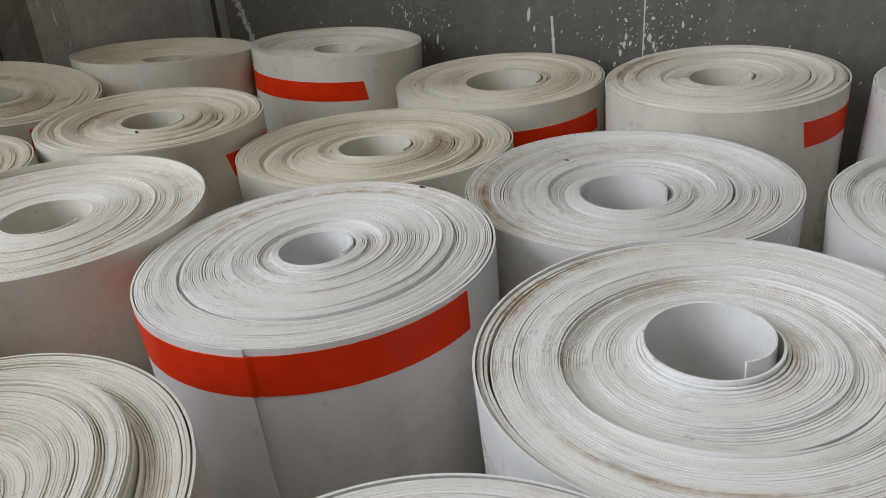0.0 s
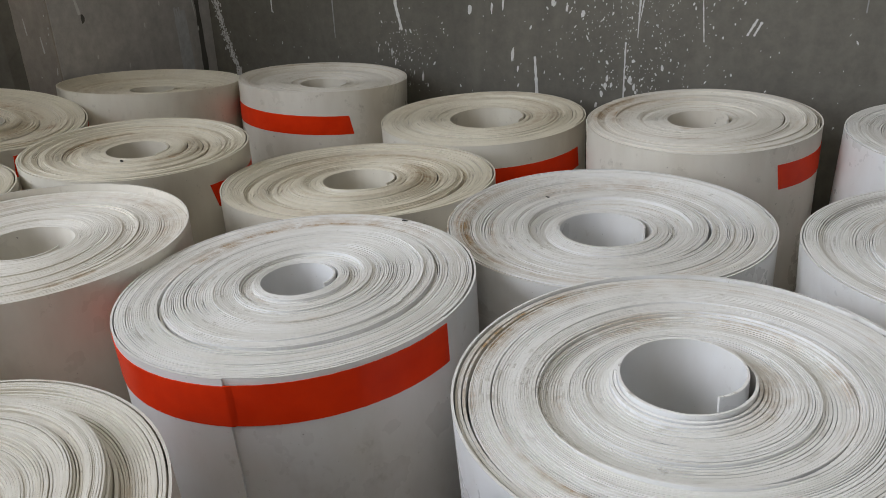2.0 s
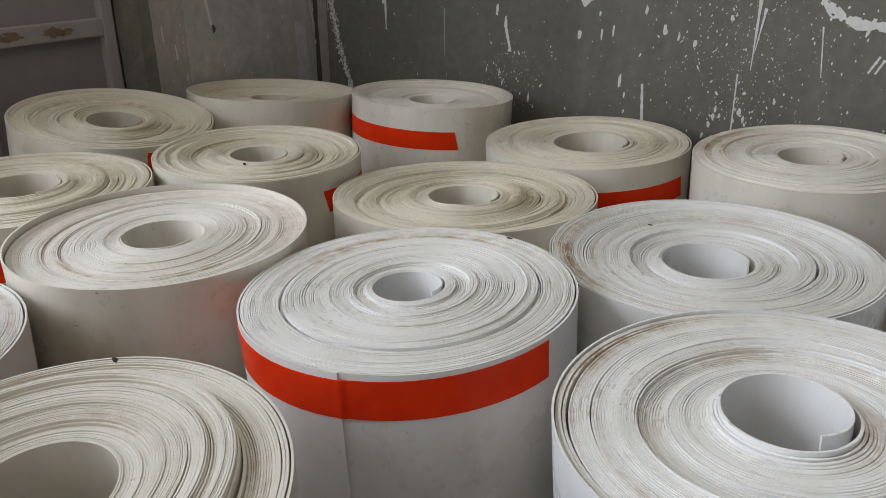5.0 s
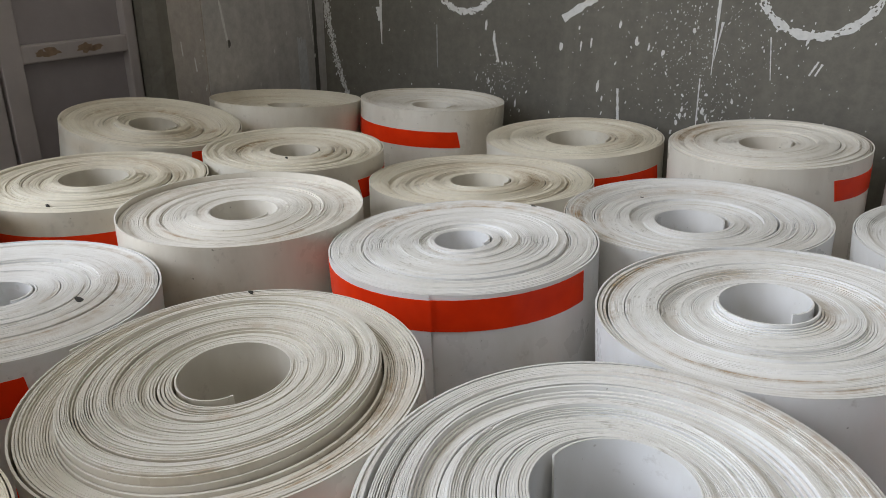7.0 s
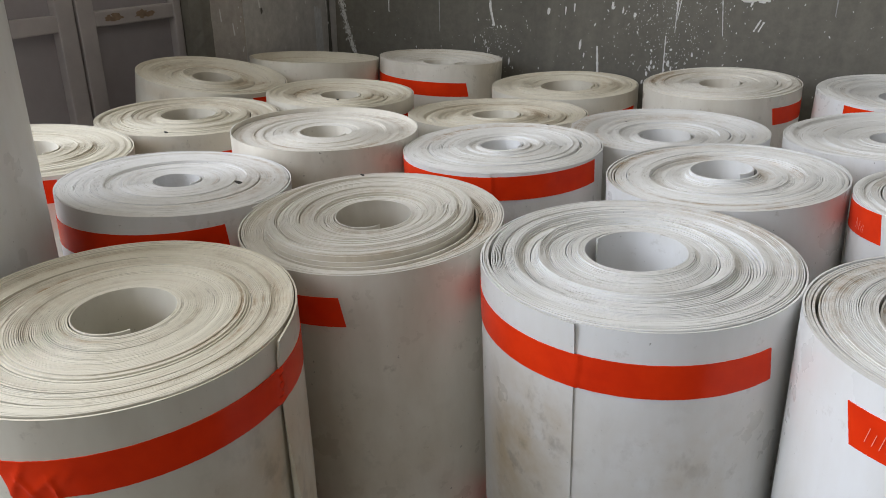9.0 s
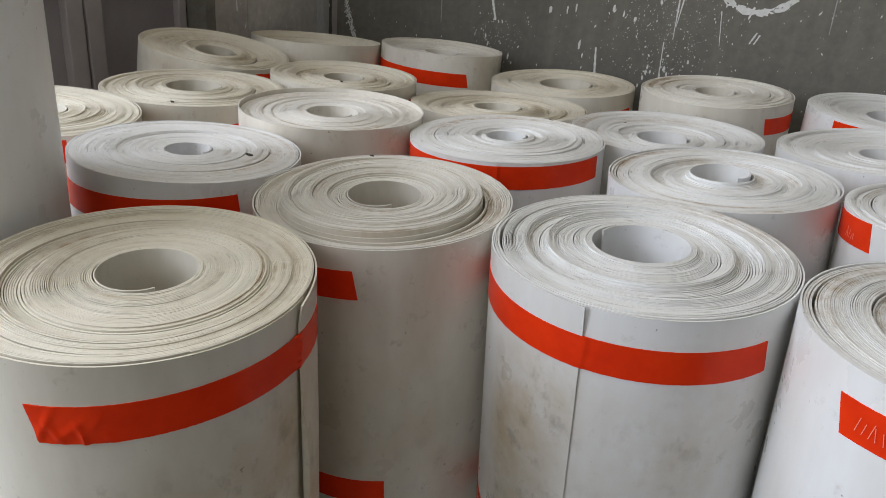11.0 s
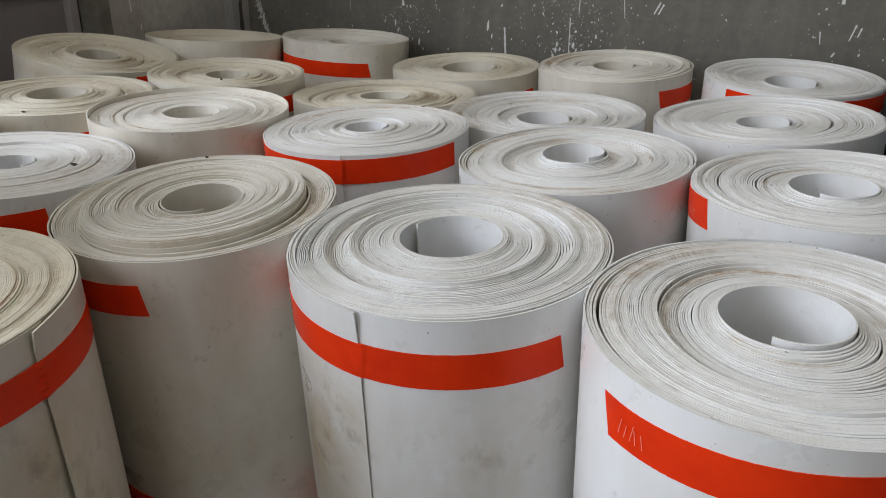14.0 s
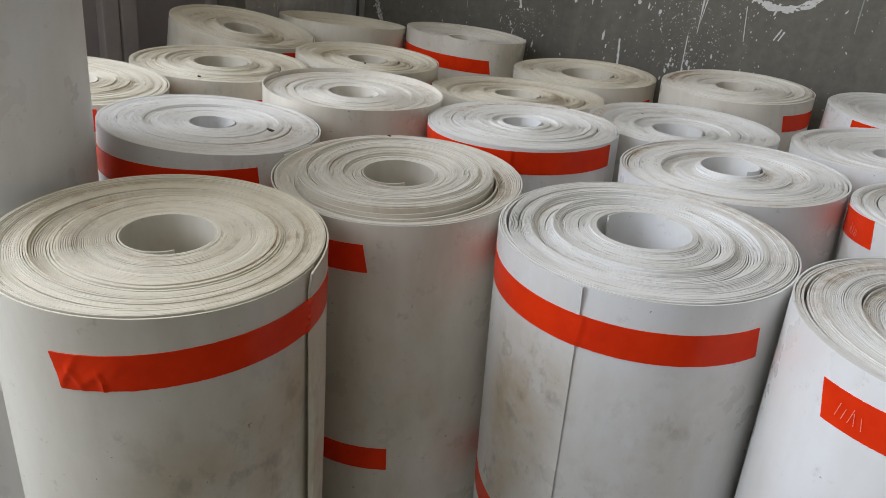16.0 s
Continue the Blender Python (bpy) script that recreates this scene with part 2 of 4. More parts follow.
# ---- the store: floor, walls, roof ----
WALL_Y, CORNER_L, CORNER_R = 2.27, -2.44, 0.588
tagged(part("floor", box_bm(-7, -8, -0.12, 5, 2.6, 0.0), FLOOR, None), "dusty grey concrete floor under the rolls", "floor", kind="structure")
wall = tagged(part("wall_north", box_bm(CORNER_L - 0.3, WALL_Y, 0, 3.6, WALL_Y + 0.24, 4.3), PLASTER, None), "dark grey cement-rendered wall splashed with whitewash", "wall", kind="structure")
# roof, east and south walls: out of view, added to enclose and limit the light
tagged(part("ceiling", box_bm(-7, -8, 4.3, 5, 2.6, 4.42), CEIL, None), "unseen pale roof added over the store", "ceiling", kind="structure")
tagged(part("unseen_wall_east", box_bm(3.4, -5.2, 0, 3.6, WALL_Y, 4.3), PLASTER, None), "unseen grey side wall added to close the store", "wall", kind="structure")
tagged(part("unseen_wall_south", box_bm(2.4, -5.4, 0, 3.6, -5.2, 4.3), PLASTER, None), "unseen grey wall added beside the open bay to limit the light", "wall", kind="structure")

# left end: a projecting pier, then a steel double door set back beside it, then the open bay
def prism(points, z0, z1, bm=None):
    """An upright block over a plan, given anticlockwise."""
    bm = bm or bmesh.new()
    lo, hi = [bm.verts.new((x, y, z0)) for x, y in points], [bm.verts.new((x, y, z1)) for x, y in points]
    n = len(points)
    for k in range(n):
        bm.faces.new((lo[k], lo[(k + 1) % n], hi[(k + 1) % n], hi[k]))
    bm.faces.new(hi), bm.faces.new(lo[::-1])
    return bm


PIER_F = Vector((-2.34, 1.49))
pier_side = Matrix.Translation((PIER_F.x, PIER_F.y, 0)) @ Matrix.Rotation(math.atan2(WALL_Y - 1.49, -0.10), 4, "Z")
pier = tagged(part("pier", prism([(-2.34, 1.49), (-2.44, WALL_Y), (-2.90, WALL_Y), (-2.90, 1.49)], 0, 4.3), LIFTED_PIER_PLASTER, None), "bluish-grey rendered pier in the corner of the wall, colour lightened for missing light", "pier", kind="structure")
part("pier_front", box_bm(-2.555, 1.484, 0, -2.343, 1.49, 4.3), PIER_FRONT, pier, "browner render on the narrow front of the pier, colour lightened for missing light")
bm = bmesh.new()
rnd = random.Random(4)
rings = []
for k in range(60):
    z = 4.3 * k / 59 if k > 40 else 2.2 * k / 40
    rings.append([bm.verts.new((x + rnd.uniform(-0.003, 0.003), y + rnd.uniform(-0.003, 0.003), z)) for x, y in ((-2.66, 1.49), (-2.64, 1.395), (-2.60, 1.405), (-2.56, 1.44), (-2.545, 1.49))])
for k in range(59):
    for j in range(4):
        bm.faces.new((rings[k][j], rings[k][j + 1], rings[k + 1][j + 1], rings[k + 1][j]))
part("rough_mortar", bm, PLASTER, pier, "rough dark mortar between pier and door")

DOOR_PLACE = Matrix.Translation((-2.62, 1.337, 0)) @ Matrix.Rotation(radians(-79.5), 4, "Z")


def door_leaf(name, s0, s1, w0, w1, label):
    """A steel leaf: stiles, rails and recessed sheet panels. Its local x runs along the wall away from the pier, its local y into the room."""
    door = tagged(new(name), label, "door", "leaves of the steel double door", "structure")
    door.matrix_world = DOOR_PLACE
    part("stile", box_bm(s0, -0.045, 0.01, s0 + w0, 0.0, 2.3, 0.006), STEEL, door)
    part("stile", box_bm(s1 - w1, -0.045, 0.01, s1, 0.0, 2.3, 0.006), STEEL, door)
    marks = (0.03, 0.62, 1.215, 1.76, 2.23)
    for z in marks:
        part("rail", box_bm(s0 + w0, -0.045, z, s1 - w1, -0.003, z + 0.062, 0.006), STEEL, door)
    for z0, z1 in zip(marks[:-1], marks[1:]):
        part("panel", box_bm(s0 + w0, -0.045, z0 + 0.062, s1 - w1, -0.034, z1), STEEL_DARK, door, "recessed dark sheet-steel panel")
    return door


door_leaf("door_1", 0.567, 1.28, 0.085, 0.09, "grey painted steel door leaf with recessed panels, closed")
leaf = door_leaf("door_2", -0.05, 0.553, 0.05, 0.085, "grey painted steel door leaf with rust on its rail, closed")
# added black backing: the shade of the gap put in as a strip
part("gap_shade_strip", box_bm(0.535, -0.06, 0.01, 0.585, -0.046, 2.3), WIRE_AND_GAP, leaf, "black strip standing in for the shade in the gap between the leaves")
for sx, size in ((0.15, 0.035), (0.20, 0.05), (0.35, 0.045), (0.395, 0.03)):
    bm = bmesh.new()
    ring = []
    for k in range(16):
        a = 2 * math.pi * k / 16
        rr = size * (0.5 + 0.6 * rnd.random())
        ring.append(bm.verts.new((sx + rr * math.cos(a), -0.0015, 1.247 + 0.42 * rr * math.sin(a))))
    bm.faces.new(ring)
    part("rust_patch", bm, RUST, leaf, "brown rust bleeding through the paint")


def in_door_frame(x0, y0, z0, x1, y1, z1):
    bm = box_bm(x0, y0, z0, x1, y1, z1)
    bm.transform(DOOR_PLACE)
    return bm


frame_parts = tagged(new("door_frame"), "dark steel frame round the double door", "door frame", kind="structure")
for s0, s1 in ((-0.16, -0.03), (1.265, 1.32)):
    part("jamb", in_door_frame(s0, -0.19, 0, s1, -0.05, 2.33), STEEL_DARK, frame_parts)
part("lintel", in_door_frame(-0.16, -0.19, 2.285, 1.32, -0.05, 2.329), STEEL_DARK, frame_parts)
tagged(part("wall_above_door", in_door_frame(-0.06, -0.2, 2.33, 1.30, -0.002, 4.3), PLASTER, None), "grey cement-rendered wall over the steel door", "wall", kind="structure")
# out of view, added to close the place past the door
tagged(part("unseen_wall_west", in_door_frame(1.30, -0.2, 0, 1.55, -0.002, 4.3), PLASTER, None), "unseen grey end wall added beside the steel door", "wall", kind="structure")

# right side: steel side panel with horizontal ribs and wire ties
SIDE_A, SIDE_B = Vector((CORNER_R + 0.035, WALL_Y - 0.01, 0)), Vector((1.02, -0.35, 0))


def side_panel():
    along = (SIDE_B - SIDE_A)
    length = along.length
    turn = math.atan2(along.y, along.x)
    panel = tagged(new("steel_side_panel"), "bluish-grey steel side panel with horizontal ribs and wire ties", "panel", kind="structure")
    panel.matrix_world = Matrix.Translation(SIDE_A) @ Matrix.Rotation(turn, 4, "Z")
    part("sheet", box_bm(0, 0.0, 0, length, 0.03, 1.75, 0.004), SIDE_STEEL, panel)
    part("corner_post", box_bm(-0.03, -0.035, 0, 0.035, 0.0, 1.75, 0.006), SIDE_STEEL, panel)
    for z in (0.42, 0.65, 0.87, 1.04, 1.21, 1.40, 1.62):
        bm = bmesh.new()
        prof = [(0, -0.030), (-0.045, -0.016), (-0.045, 0.016), (0, 0.030)]
        ends = [[bm.verts.new((x, p[0], z + p[1])) for p in prof] for x in (0.036, length)]
        for k in range(3):
            bm.faces.new((ends[0][k], ends[0][k + 1], ends[1][k + 1], ends[1][k]))
        bm.faces.new(ends[0]), bm.faces.new(ends[1])
        bmesh.ops.recalc_face_normals(bm, faces=bm.faces[:])
        part("rib", bm, SIDE_STEEL, panel)
    for z in (1.235, 1.065, 0.89):
        cu = bpy.data.curves.new("wire_tie", "CURVE")
        cu.dimensions, cu.bevel_depth, cu.bevel_resolution = "3D", 0.0045, 2
        sp = cu.splines.new("NURBS")
        pts = []
        for k in range(22):
            u = k / 21
            pts.append((0.15 + 0.018 * math.sin(u * 19) + 0.02 * u, -0.030 - 0.012 * math.cos(u * 15), z + 0.04 - 0.085 * u + 0.01 * math.sin(u * 33)))
        sp.points.add(len(pts) - 1)
        for q, c in zip(sp.points, pts):
            q.co = (*c, 1)
        sp.use_endpoint_u = True
        me = bpy.data.meshes.new_from_object(bpy.data.objects.new("tmp", cu))
        me.materials.clear()
        me.materials.append(WIRE_AND_GAP)
        tie = new("wire_tie", me)
        tie.parent = panel
        tagged(tie, "twisted black wire tie")


side_panel()


# ---- whitewash on the wall ----
def blob(bm, x, z, rx, rz, lean=0.0, seed=0, k=11, y=WALL_Y - 0.0015):
    rnd = random.Random(seed)
    ring = []
    y -= 0.0012 * rnd.random()
    for i in range(k):
        a = 2 * math.pi * i / k
        f = 0.72 + 0.5 * rnd.random()
        u, v = rx * f * math.cos(a), rz * f * math.sin(a)
        ring.append(bm.verts.new((x + u + lean * v, y, z + v)))
    bm.faces.new(ring[::-1])


def streak(bm, x0, z0, x1, z1, w0, w1, seed=0, y=WALL_Y - 0.0015, n=12):
    """A run of paint from a thick end to a thin one, with an uneven outline."""
    rnd = random.Random(seed)
    left, right = [], []
    y -= 0.0014 * rnd.random()
    d = Vector((x1 - x0, z1 - z0)).normalized()
    nx, nz = -d.y, d.x
    for i in range(n + 1):
        u = i / n
        w = (w0 + (w1 - w0) * u) * (0.7 + 0.6 * rnd.random()) / 2
        cx, cz = x0 + (x1 - x0) * u, z0 + (z1 - z0) * u
        left.append(bm.verts.new((cx + nx * w, y, cz + nz * w)))
        right.append(bm.verts.new((cx - nx * w, y, cz - nz * w)))
    for i in range(n):
        bm.faces.new((left[i], left[i + 1], right[i + 1], right[i]))
    bmesh.ops.recalc_face_normals(bm, faces=bm.faces[:])


def brushed_arc(name, cx, cz, r, a0, a1, width, seed):
    """A curved stroke of a dry brush: ragged edge and bare flecks."""
    rnd = random.Random(seed)
    bm = bmesh.new()
    n, m = 70, 7
    grid = []
    for i in range(n + 1):
        a = radians(a0 + (a1 - a0) * i / n)
        row = []
        for j in range(m + 1):
            rr = r + width * (j / m - 0.5) * (1.0 + 0.25 * math.sin(i * 0.7 + seed)) + 0.003 * (rnd.random() - 0.5)
            row.append(bm.verts.new((cx + rr * math.cos(a), WALL_Y - 0.0015, cz + rr * math.sin(a))))
        grid.append(row)
    for i in range(n):
        for j in range(m):
            if rnd.random() > (0.32 if j in (0, m - 1) else 0.07):
                bm.faces.new((grid[i][j], grid[i][j + 1], grid[i + 1][j + 1], grid[i + 1][j]))
    part(name, bm, PAINT, wall, "rough white brushed arc on the wall")


def circle_through(p, q, s):
    ax, ay, bx, by, cx, cy = *p, *q, *s
    d = 2 * (ax * (by - cy) + bx * (cy - ay) + cx * (ay - by))
    ux = ((ax * ax + ay * ay) * (by - cy) + (bx * bx + by * by) * (cy - ay) + (cx * cx + cy * cy) * (ay - by)) / d
    uy = ((ax * ax + ay * ay) * (cx - bx) + (bx * bx + by * by) * (ax - cx) + (cx * cx + cy * cy) * (bx - ax)) / d
    return ux, uy, math.hypot(ax - ux, ay - uy)


cx, cz, cr = circle_through((-0.45, 1.415), (-0.305, 1.340), (-0.116, 1.483))
brushed_arc("brushed_arc", cx, cz, cr, 195, 372, 0.027, 3)
cx, cz, cr = circle_through((-1.756, 1.414), (-1.662, 1.362), (-1.504, 1.428))
brushed_arc("brushed_arc", cx, cz, cr, 200, 345, 0.027, 5)

bm = bmesh.new()
streak(bm, -1.186, 1.352, -1.05, 1.44, 0.026, 0.03, 1)
part("brush_stroke", bm, PAINT, wall, "short slanting white brush stroke")

# the broad ragged run near the end of the wall
bm = bmesh.new()
rnd = random.Random(8)
for i in range(1100):
    z = 0.93 + 0.80 * rnd.random()
    x = float(np.interp(z, (0.93, 1.107, 1.244, 1.379, 1.75), (-2.303, -2.367, -2.401, -2.42, -2.425))) + rnd.gauss(0, 0.010)
    blob(bm, max(x, -2.434), z, 0.0016 + 0.0035 * rnd.random() ** 2, 0.002 + 0.007 * rnd.random() ** 2, 0.1, i, 7)
streak(bm, -2.435, 1.62, -2.43, 1.25, 0.006, 0.003, 4)
part("paint_run", bm, PAINT, wall, "ragged white run of whitewash")

# smears and drips on the pier
bm = bmesh.new()
for k in range(5):
    streak(bm, 0.575 + 0.013 * k, 1.20 + 0.035 * rnd.random(), 0.59 + 0.014 * k, 0.86, 0.012, 0.018, 30 + k, -0.0012)
bm.transform(pier_side)
part("thin_wash", bm, FAINT_PAINT, pier, "thin bluish-white smear of wash")
bm = bmesh.new()
streak(bm, 0.075, 1.50, 0.118, 1.25, 0.010, 0.012, 31, -0.0012)
streak(bm, 0.66, 1.42, 0.692, 1.18, 0.006, 0.004, 32, -0.0012)
for k, (x, z) in enumerate(((0.407, 1.179), (0.50, 1.25), (0.70, 1.13), (0.16, 1.10), (0.30, 1.05), (0.69, 1.26))):
    blob(bm, x, z, 0.004, 0.010, 0.1, 90 + k, 7, -0.0012)
bm.transform(pier_side)
part("pier_drips", bm, PAINT, pier, "white drips of whitewash")
bm = bmesh.new()
blob(bm, 0.128, 1.235, 0.010, 0.016, 0, 3, 9, -0.0012)
streak(bm, 0.705, 1.5, 0.715, 0.9, 0.02, 0.03, 33, -0.0006)
bm.transform(pier_side)
part("dark_patch", bm, DARK_MARK, pier, "dark patch and dark streak near the corner")
bm = bmesh.new()
for k, s in enumerate(((-2.484, 1.245, -2.480, 1.19, 0.006, 0.008), (-2.408, 1.19, -2.402, 1.135, 0.006, 0.008), (-2.356, 1.065, -2.348, 1.09, 0.006, 0.004))):
    streak(bm, *s, 40 + k, 1.4825)
for k, (x, z) in enumerate(((-2.36, 1.26), (-2.352, 1.22), (-2.356, 1.20), (-2.38, 1.17), (-2.45, 1.05))):
    blob(bm, x, z, 0.003, 0.004, 0.1, 120 + k, 7, 1.4825)
part("pier_drips", bm, PAINT, pier, "white drips of whitewash")

# long drips and single spots
bm = bmesh.new()
for k, s in enumerate((
        (-2.09, 1.62, -2.085, 1.20, 0.024, 0.006), (-2.10, 1.36, -2.095, 1.30, 0.03, 0.02),
        (-0.607, 1.66, -0.603, 1.19, 0.019, 0.002), (-0.586, 1.37, -0.600, 1.24, 0.008, 0.002), (-0.639, 1.175, -0.633, 1.0, 0.005, 0.004),
        (-0.942, 1.11, -0.927, 0.96, 0.007, 0.013), (-1.491, 1.25, -1.467, 1.165, 0.014, 0.008),
        (-0.425, 1.33, -0.406, 1.19, 0.004, 0.003), (-0.29, 1.215, -0.268, 1.262, 0.006, 0.008), (-0.272, 1.215, -0.255, 1.255, 0.005, 0.007),
        (-0.30, 1.36, -0.315, 1.31, 0.012, 0.005), (0.437, 1.233, 0.424, 1.176, 0.007, 0.004), (0.456, 1.224, 0.448, 1.19, 0.006, 0.004),
        (0.323, 1.20, 0.331, 1.155, 0.004, 0.003), (0.372, 1.40, 0.378, 1.30, 0.02, 0.012), (0.363, 1.36, 0.367, 1.315, 0.008, 0.006))):
    streak(bm, *s, 20 + k)
for k, (x, z, rx, rz) in enumerate(((-1.023, 1.111, 0.008, 0.026), (-1.188, 1.248, 0.011, 0.020), (-1.104, 1.258, 0.006, 0.020), (-1.063, 1.272, 0.006, 0.022),
                                    (-0.885, 1.288, 0.008, 0.020), (-0.837, 1.268, 0.006, 0.014), (-0.782, 1.254, 0.010, 0.012), (-0.953, 1.341, 0.007, 0.018),
                                    (-1.532, 1.311, 0.008, 0.024), (-1.491, 1.262, 0.010, 0.024), (-1.381, 1.006, 0.007, 0.020), (-0.68, 1.335, 0.010, 0.010),
                                    (-1.003, 1.066, 0.005, 0.012), (-0.695, 1.035, 0.009, 0.013), (-0.705, 1.01, 0.008, 0.012), (-0.69, 1.06, 0.006, 0.012),
                                    (-0.617, 1.062, 0.009, 0.016), (-0.602, 1.04, 0.006, 0.014), (-0.722, 0.972, 0.007, 0.010), (-0.61, 1.12, 0.010, 0.006),
                                    (0.466, 1.129, 0.005, 0.005), (0.559, 1.151, 0.003, 0.009), (-1.515, 1.084, 0.004, 0.016), (-1.574, 1.089, 0.003, 0.014), (-1.50, 1.05, 0.004, 0.014))):
    blob(bm, x, z, rx * 0.7, rz * 0.9, 0.05, 60 + k)
part("paint_drips", bm, PAINT, wall, "long white drips and spots of whitewash")

bm = bmesh.new()
streak(bm, -0.015, 1.68, -0.004, 1.29, 0.010, 0.003, 47)
streak(bm, -1.78, 1.30, -1.775, 1.12, 0.006, 0.004, 48)
part("thin_wash", bm, DULL_PAINT, wall, "thin faded drip of wash")

# fine spatter, densest round the long drip
bm = bmesh.new()
rnd = random.Random(21)
for i in range(1450):
    kind = rnd.random()
    if kind < 0.42:
        x, z = rnd.gauss(-0.62, 0.13), 1.02 + 0.42 * rnd.random() ** 1.1
        x += (1.45 - z) * 0.15 * (rnd.random() - 0.5)
    elif kind < 0.53:
        x, z = rnd.gauss(-1.46, 0.07), 0.95 + 0.25 * rnd.random()
    else:
        x, z = -2.3 + 2.85 * rnd.random() ** 0.8, 0.9 + 1.0 * rnd.random()
    s = min(0.0010 * math.exp(rnd.gauss(0.08, 0.55)), 0.0042)
    blob(bm, x, z, s, s * (1.0 + 1.6 * rnd.random()), rnd.gauss(0.1, 0.25), i + 500, 7)
tagged(part("paint_spatter", bm, PAINT, wall, "fine spatter of white paint"), kind="stuff")


# ---- the rolls ----
def winding(R, rc, H, seed, profile, mats, parent, core_lift=0.0, tongue=0.010, start=0.0, spin=1, rough_z=1.0, loose=(), stains=(), grime=5, ecc=(0.0, 0.0)):
    """The wound sheet: one long spiral strip with uneven gaps and uneven edges."""
    rng = np.random.RandomState(seed)
    seg, pitch = 112, 0.0030
    J = int((R - rc) / pitch)
    az = np.arange(seg) * 2 * np.pi / seg
    f = np.arange(seg) / seg

    def drifting(orders, drift):
        """Smooth unevenness round the roll that shifts slowly from turn to turn."""
        out = np.zeros((J, seg))
        for k in orders:
            ph = np.cumsum(rng.normal(0, drift, J)) + rng.rand() * 6.28
            out += np.cos(k * az[None] + ph[:, None]) / k ** 0.7
        return out

    def bundles(low, high, spread):
        """One value a bundle of neighbouring turns."""
        out = []
        while len(out) < J + 1:
            out += [rng.normal(0, spread)] * rng.randint(low, high)
        return np.array(out[:J + 1])

    # how much room each turn takes
    w = np.exp(bundles(2, 7, 0.16))[:J, None] * rng.lognormal(0, 0.08, (J, 1)) * (1 + 0.20 * drifting((1, 2), 0.16))
    for j in range(J):
        if rng.rand() < 0.07:
            d = (az - rng.rand() * 6.28 + np.pi) % (2 * np.pi) - np.pi
            w[j] *= 1 + rng.uniform(0.5, 1.4) * np.exp(-(d / rng.uniform(0.4, 1.0)) ** 2)
    for rho, a, amount, width in loose:
        j = int(np.clip(((rho * R - rc) / (R - rc)) * J, 1, J - 2))
        d = (spin * az + radians(start) - radians(a) + np.pi) % (2 * np.pi) - np.pi
        w[j] += amount / pitch * np.exp(-(d / width) ** 2)
    w = np.maximum(w, 0.35)
    cum = np.vstack([np.zeros((1, seg)), np.cumsum(w, 0)])
    scale = (R - rc) / cum[-1]
    r = rc + (cum[:-1] + f[None] * w) * scale
    gap = w * scale
    gap_prev = np.vstack([gap[:1], gap[:-1]])
    # most turns lie tight on one another, some stand open along an arc
    slack = 0.050 + math.hypot(*ecc) / (R - rc) * 0.35 + 0.34 * np.clip(drifting((1, 2, 3), 0.5) - 0.55, 0, 1) * rng.rand(J, 1)
    for j in range(J):
        if rng.rand() < 0.62:
            d = (az - rng.rand() * 6.28 + np.pi) % (2 * np.pi) - np.pi
            slack[j] += rng.uniform(0.12, 0.52) * np.exp(-(d / rng.uniform(0.12, 0.7)) ** 2)
    slack_prev = np.vstack([slack[:1], slack[:-1]])
    thick = np.minimum(0.0037, (1 - (1 - f) * slack_prev - f * slack) * ((1 - f) * gap_prev + f * gap))
    # edges: bundles pushed up or down together, ridges, and a little unevenness of each turn
    ridge = np.interp(np.arange(J + 1), np.arange(0, J + 12, 4), rng.normal(0, 0.0012, len(range(0, J + 12, 4))))
    level = rough_z * (0.8 * ridge + bundles(4, 13, 0.0017) + rng.normal(0, 0.00032, J + 1))
    z = (1 - f) * level[:-1, None] + f * level[1:, None] + rough_z * 0.0005 * drifting((1, 2), 0.22)
    for j in rng.randint(2, J - 2, int(3.5 * rough_z)):
        d = (az - rng.rand() * 6.28 + np.pi) % (2 * np.pi) - np.pi
        z[j] += rng.uniform(0.0015, 0.0045) * np.exp(-(d / rng.uniform(0.5, 1.3)) ** 2)
    mean_r = np.append(r.mean(1), R)
    rr = ((1 - f) * mean_r[:-1, None] + f * mean_r[1:, None]) / R
    kx, kz = [p[0] for p in profile], [p[1] for p in profile]
    z = H + z + np.interp(rr, kx, kz)
    z += core_lift * np.exp(-0.7 * np.maximum(np.arange(J)[:, None] + f[None] - 0.4, 0))
    tone = np.clip(0.80 + bundles(2, 6, 0.07)[:J, None] + 0.06 * rng.normal(0, 1, (J, 1)) + 0.05 * drifting((1, 2), 0.3), 0, 1)
    ang = (spin * az[None] + radians(start)) + np.zeros((J, 1))
    dirt = np.zeros((J, seg))
    arcs = [(rng.uniform(0, 360), rng.uniform(12, 55), rng.uniform(0.3, 1.0), rng.uniform(0.006, 0.03), rng.uniform(0.2, 0.65)) for k in range(grime)]
    for a, wa, rho, wr, amount in list(stains) + arcs:
        d = (ang - radians(a) + np.pi) % (2 * np.pi) - np.pi
        dirt += amount * np.exp(-(d / radians(wa)) ** 2 - ((rr - rho) / wr) ** 2) * rng.uniform(0.4, 1.25, (J, 1))
    ang = ang + 0 * r
    R1, T1, Z1, A1, C1 = r.ravel(), thick.ravel(), z.ravel(), ang.ravel(), tone.ravel()
    s = np.arange(len(R1)) / seg
    R1 = R1 - tongue * np.exp(-s * 8.0) * np.minimum(1, R1 / 0.03)
    inner, outer = R1 - T1, R1
    ca, sa = np.cos(A1), np.sin(A1)
    lo = np.full_like(Z1, 0.0)
    ease = np.clip((R - R1) / (R - rc), 0, 1)
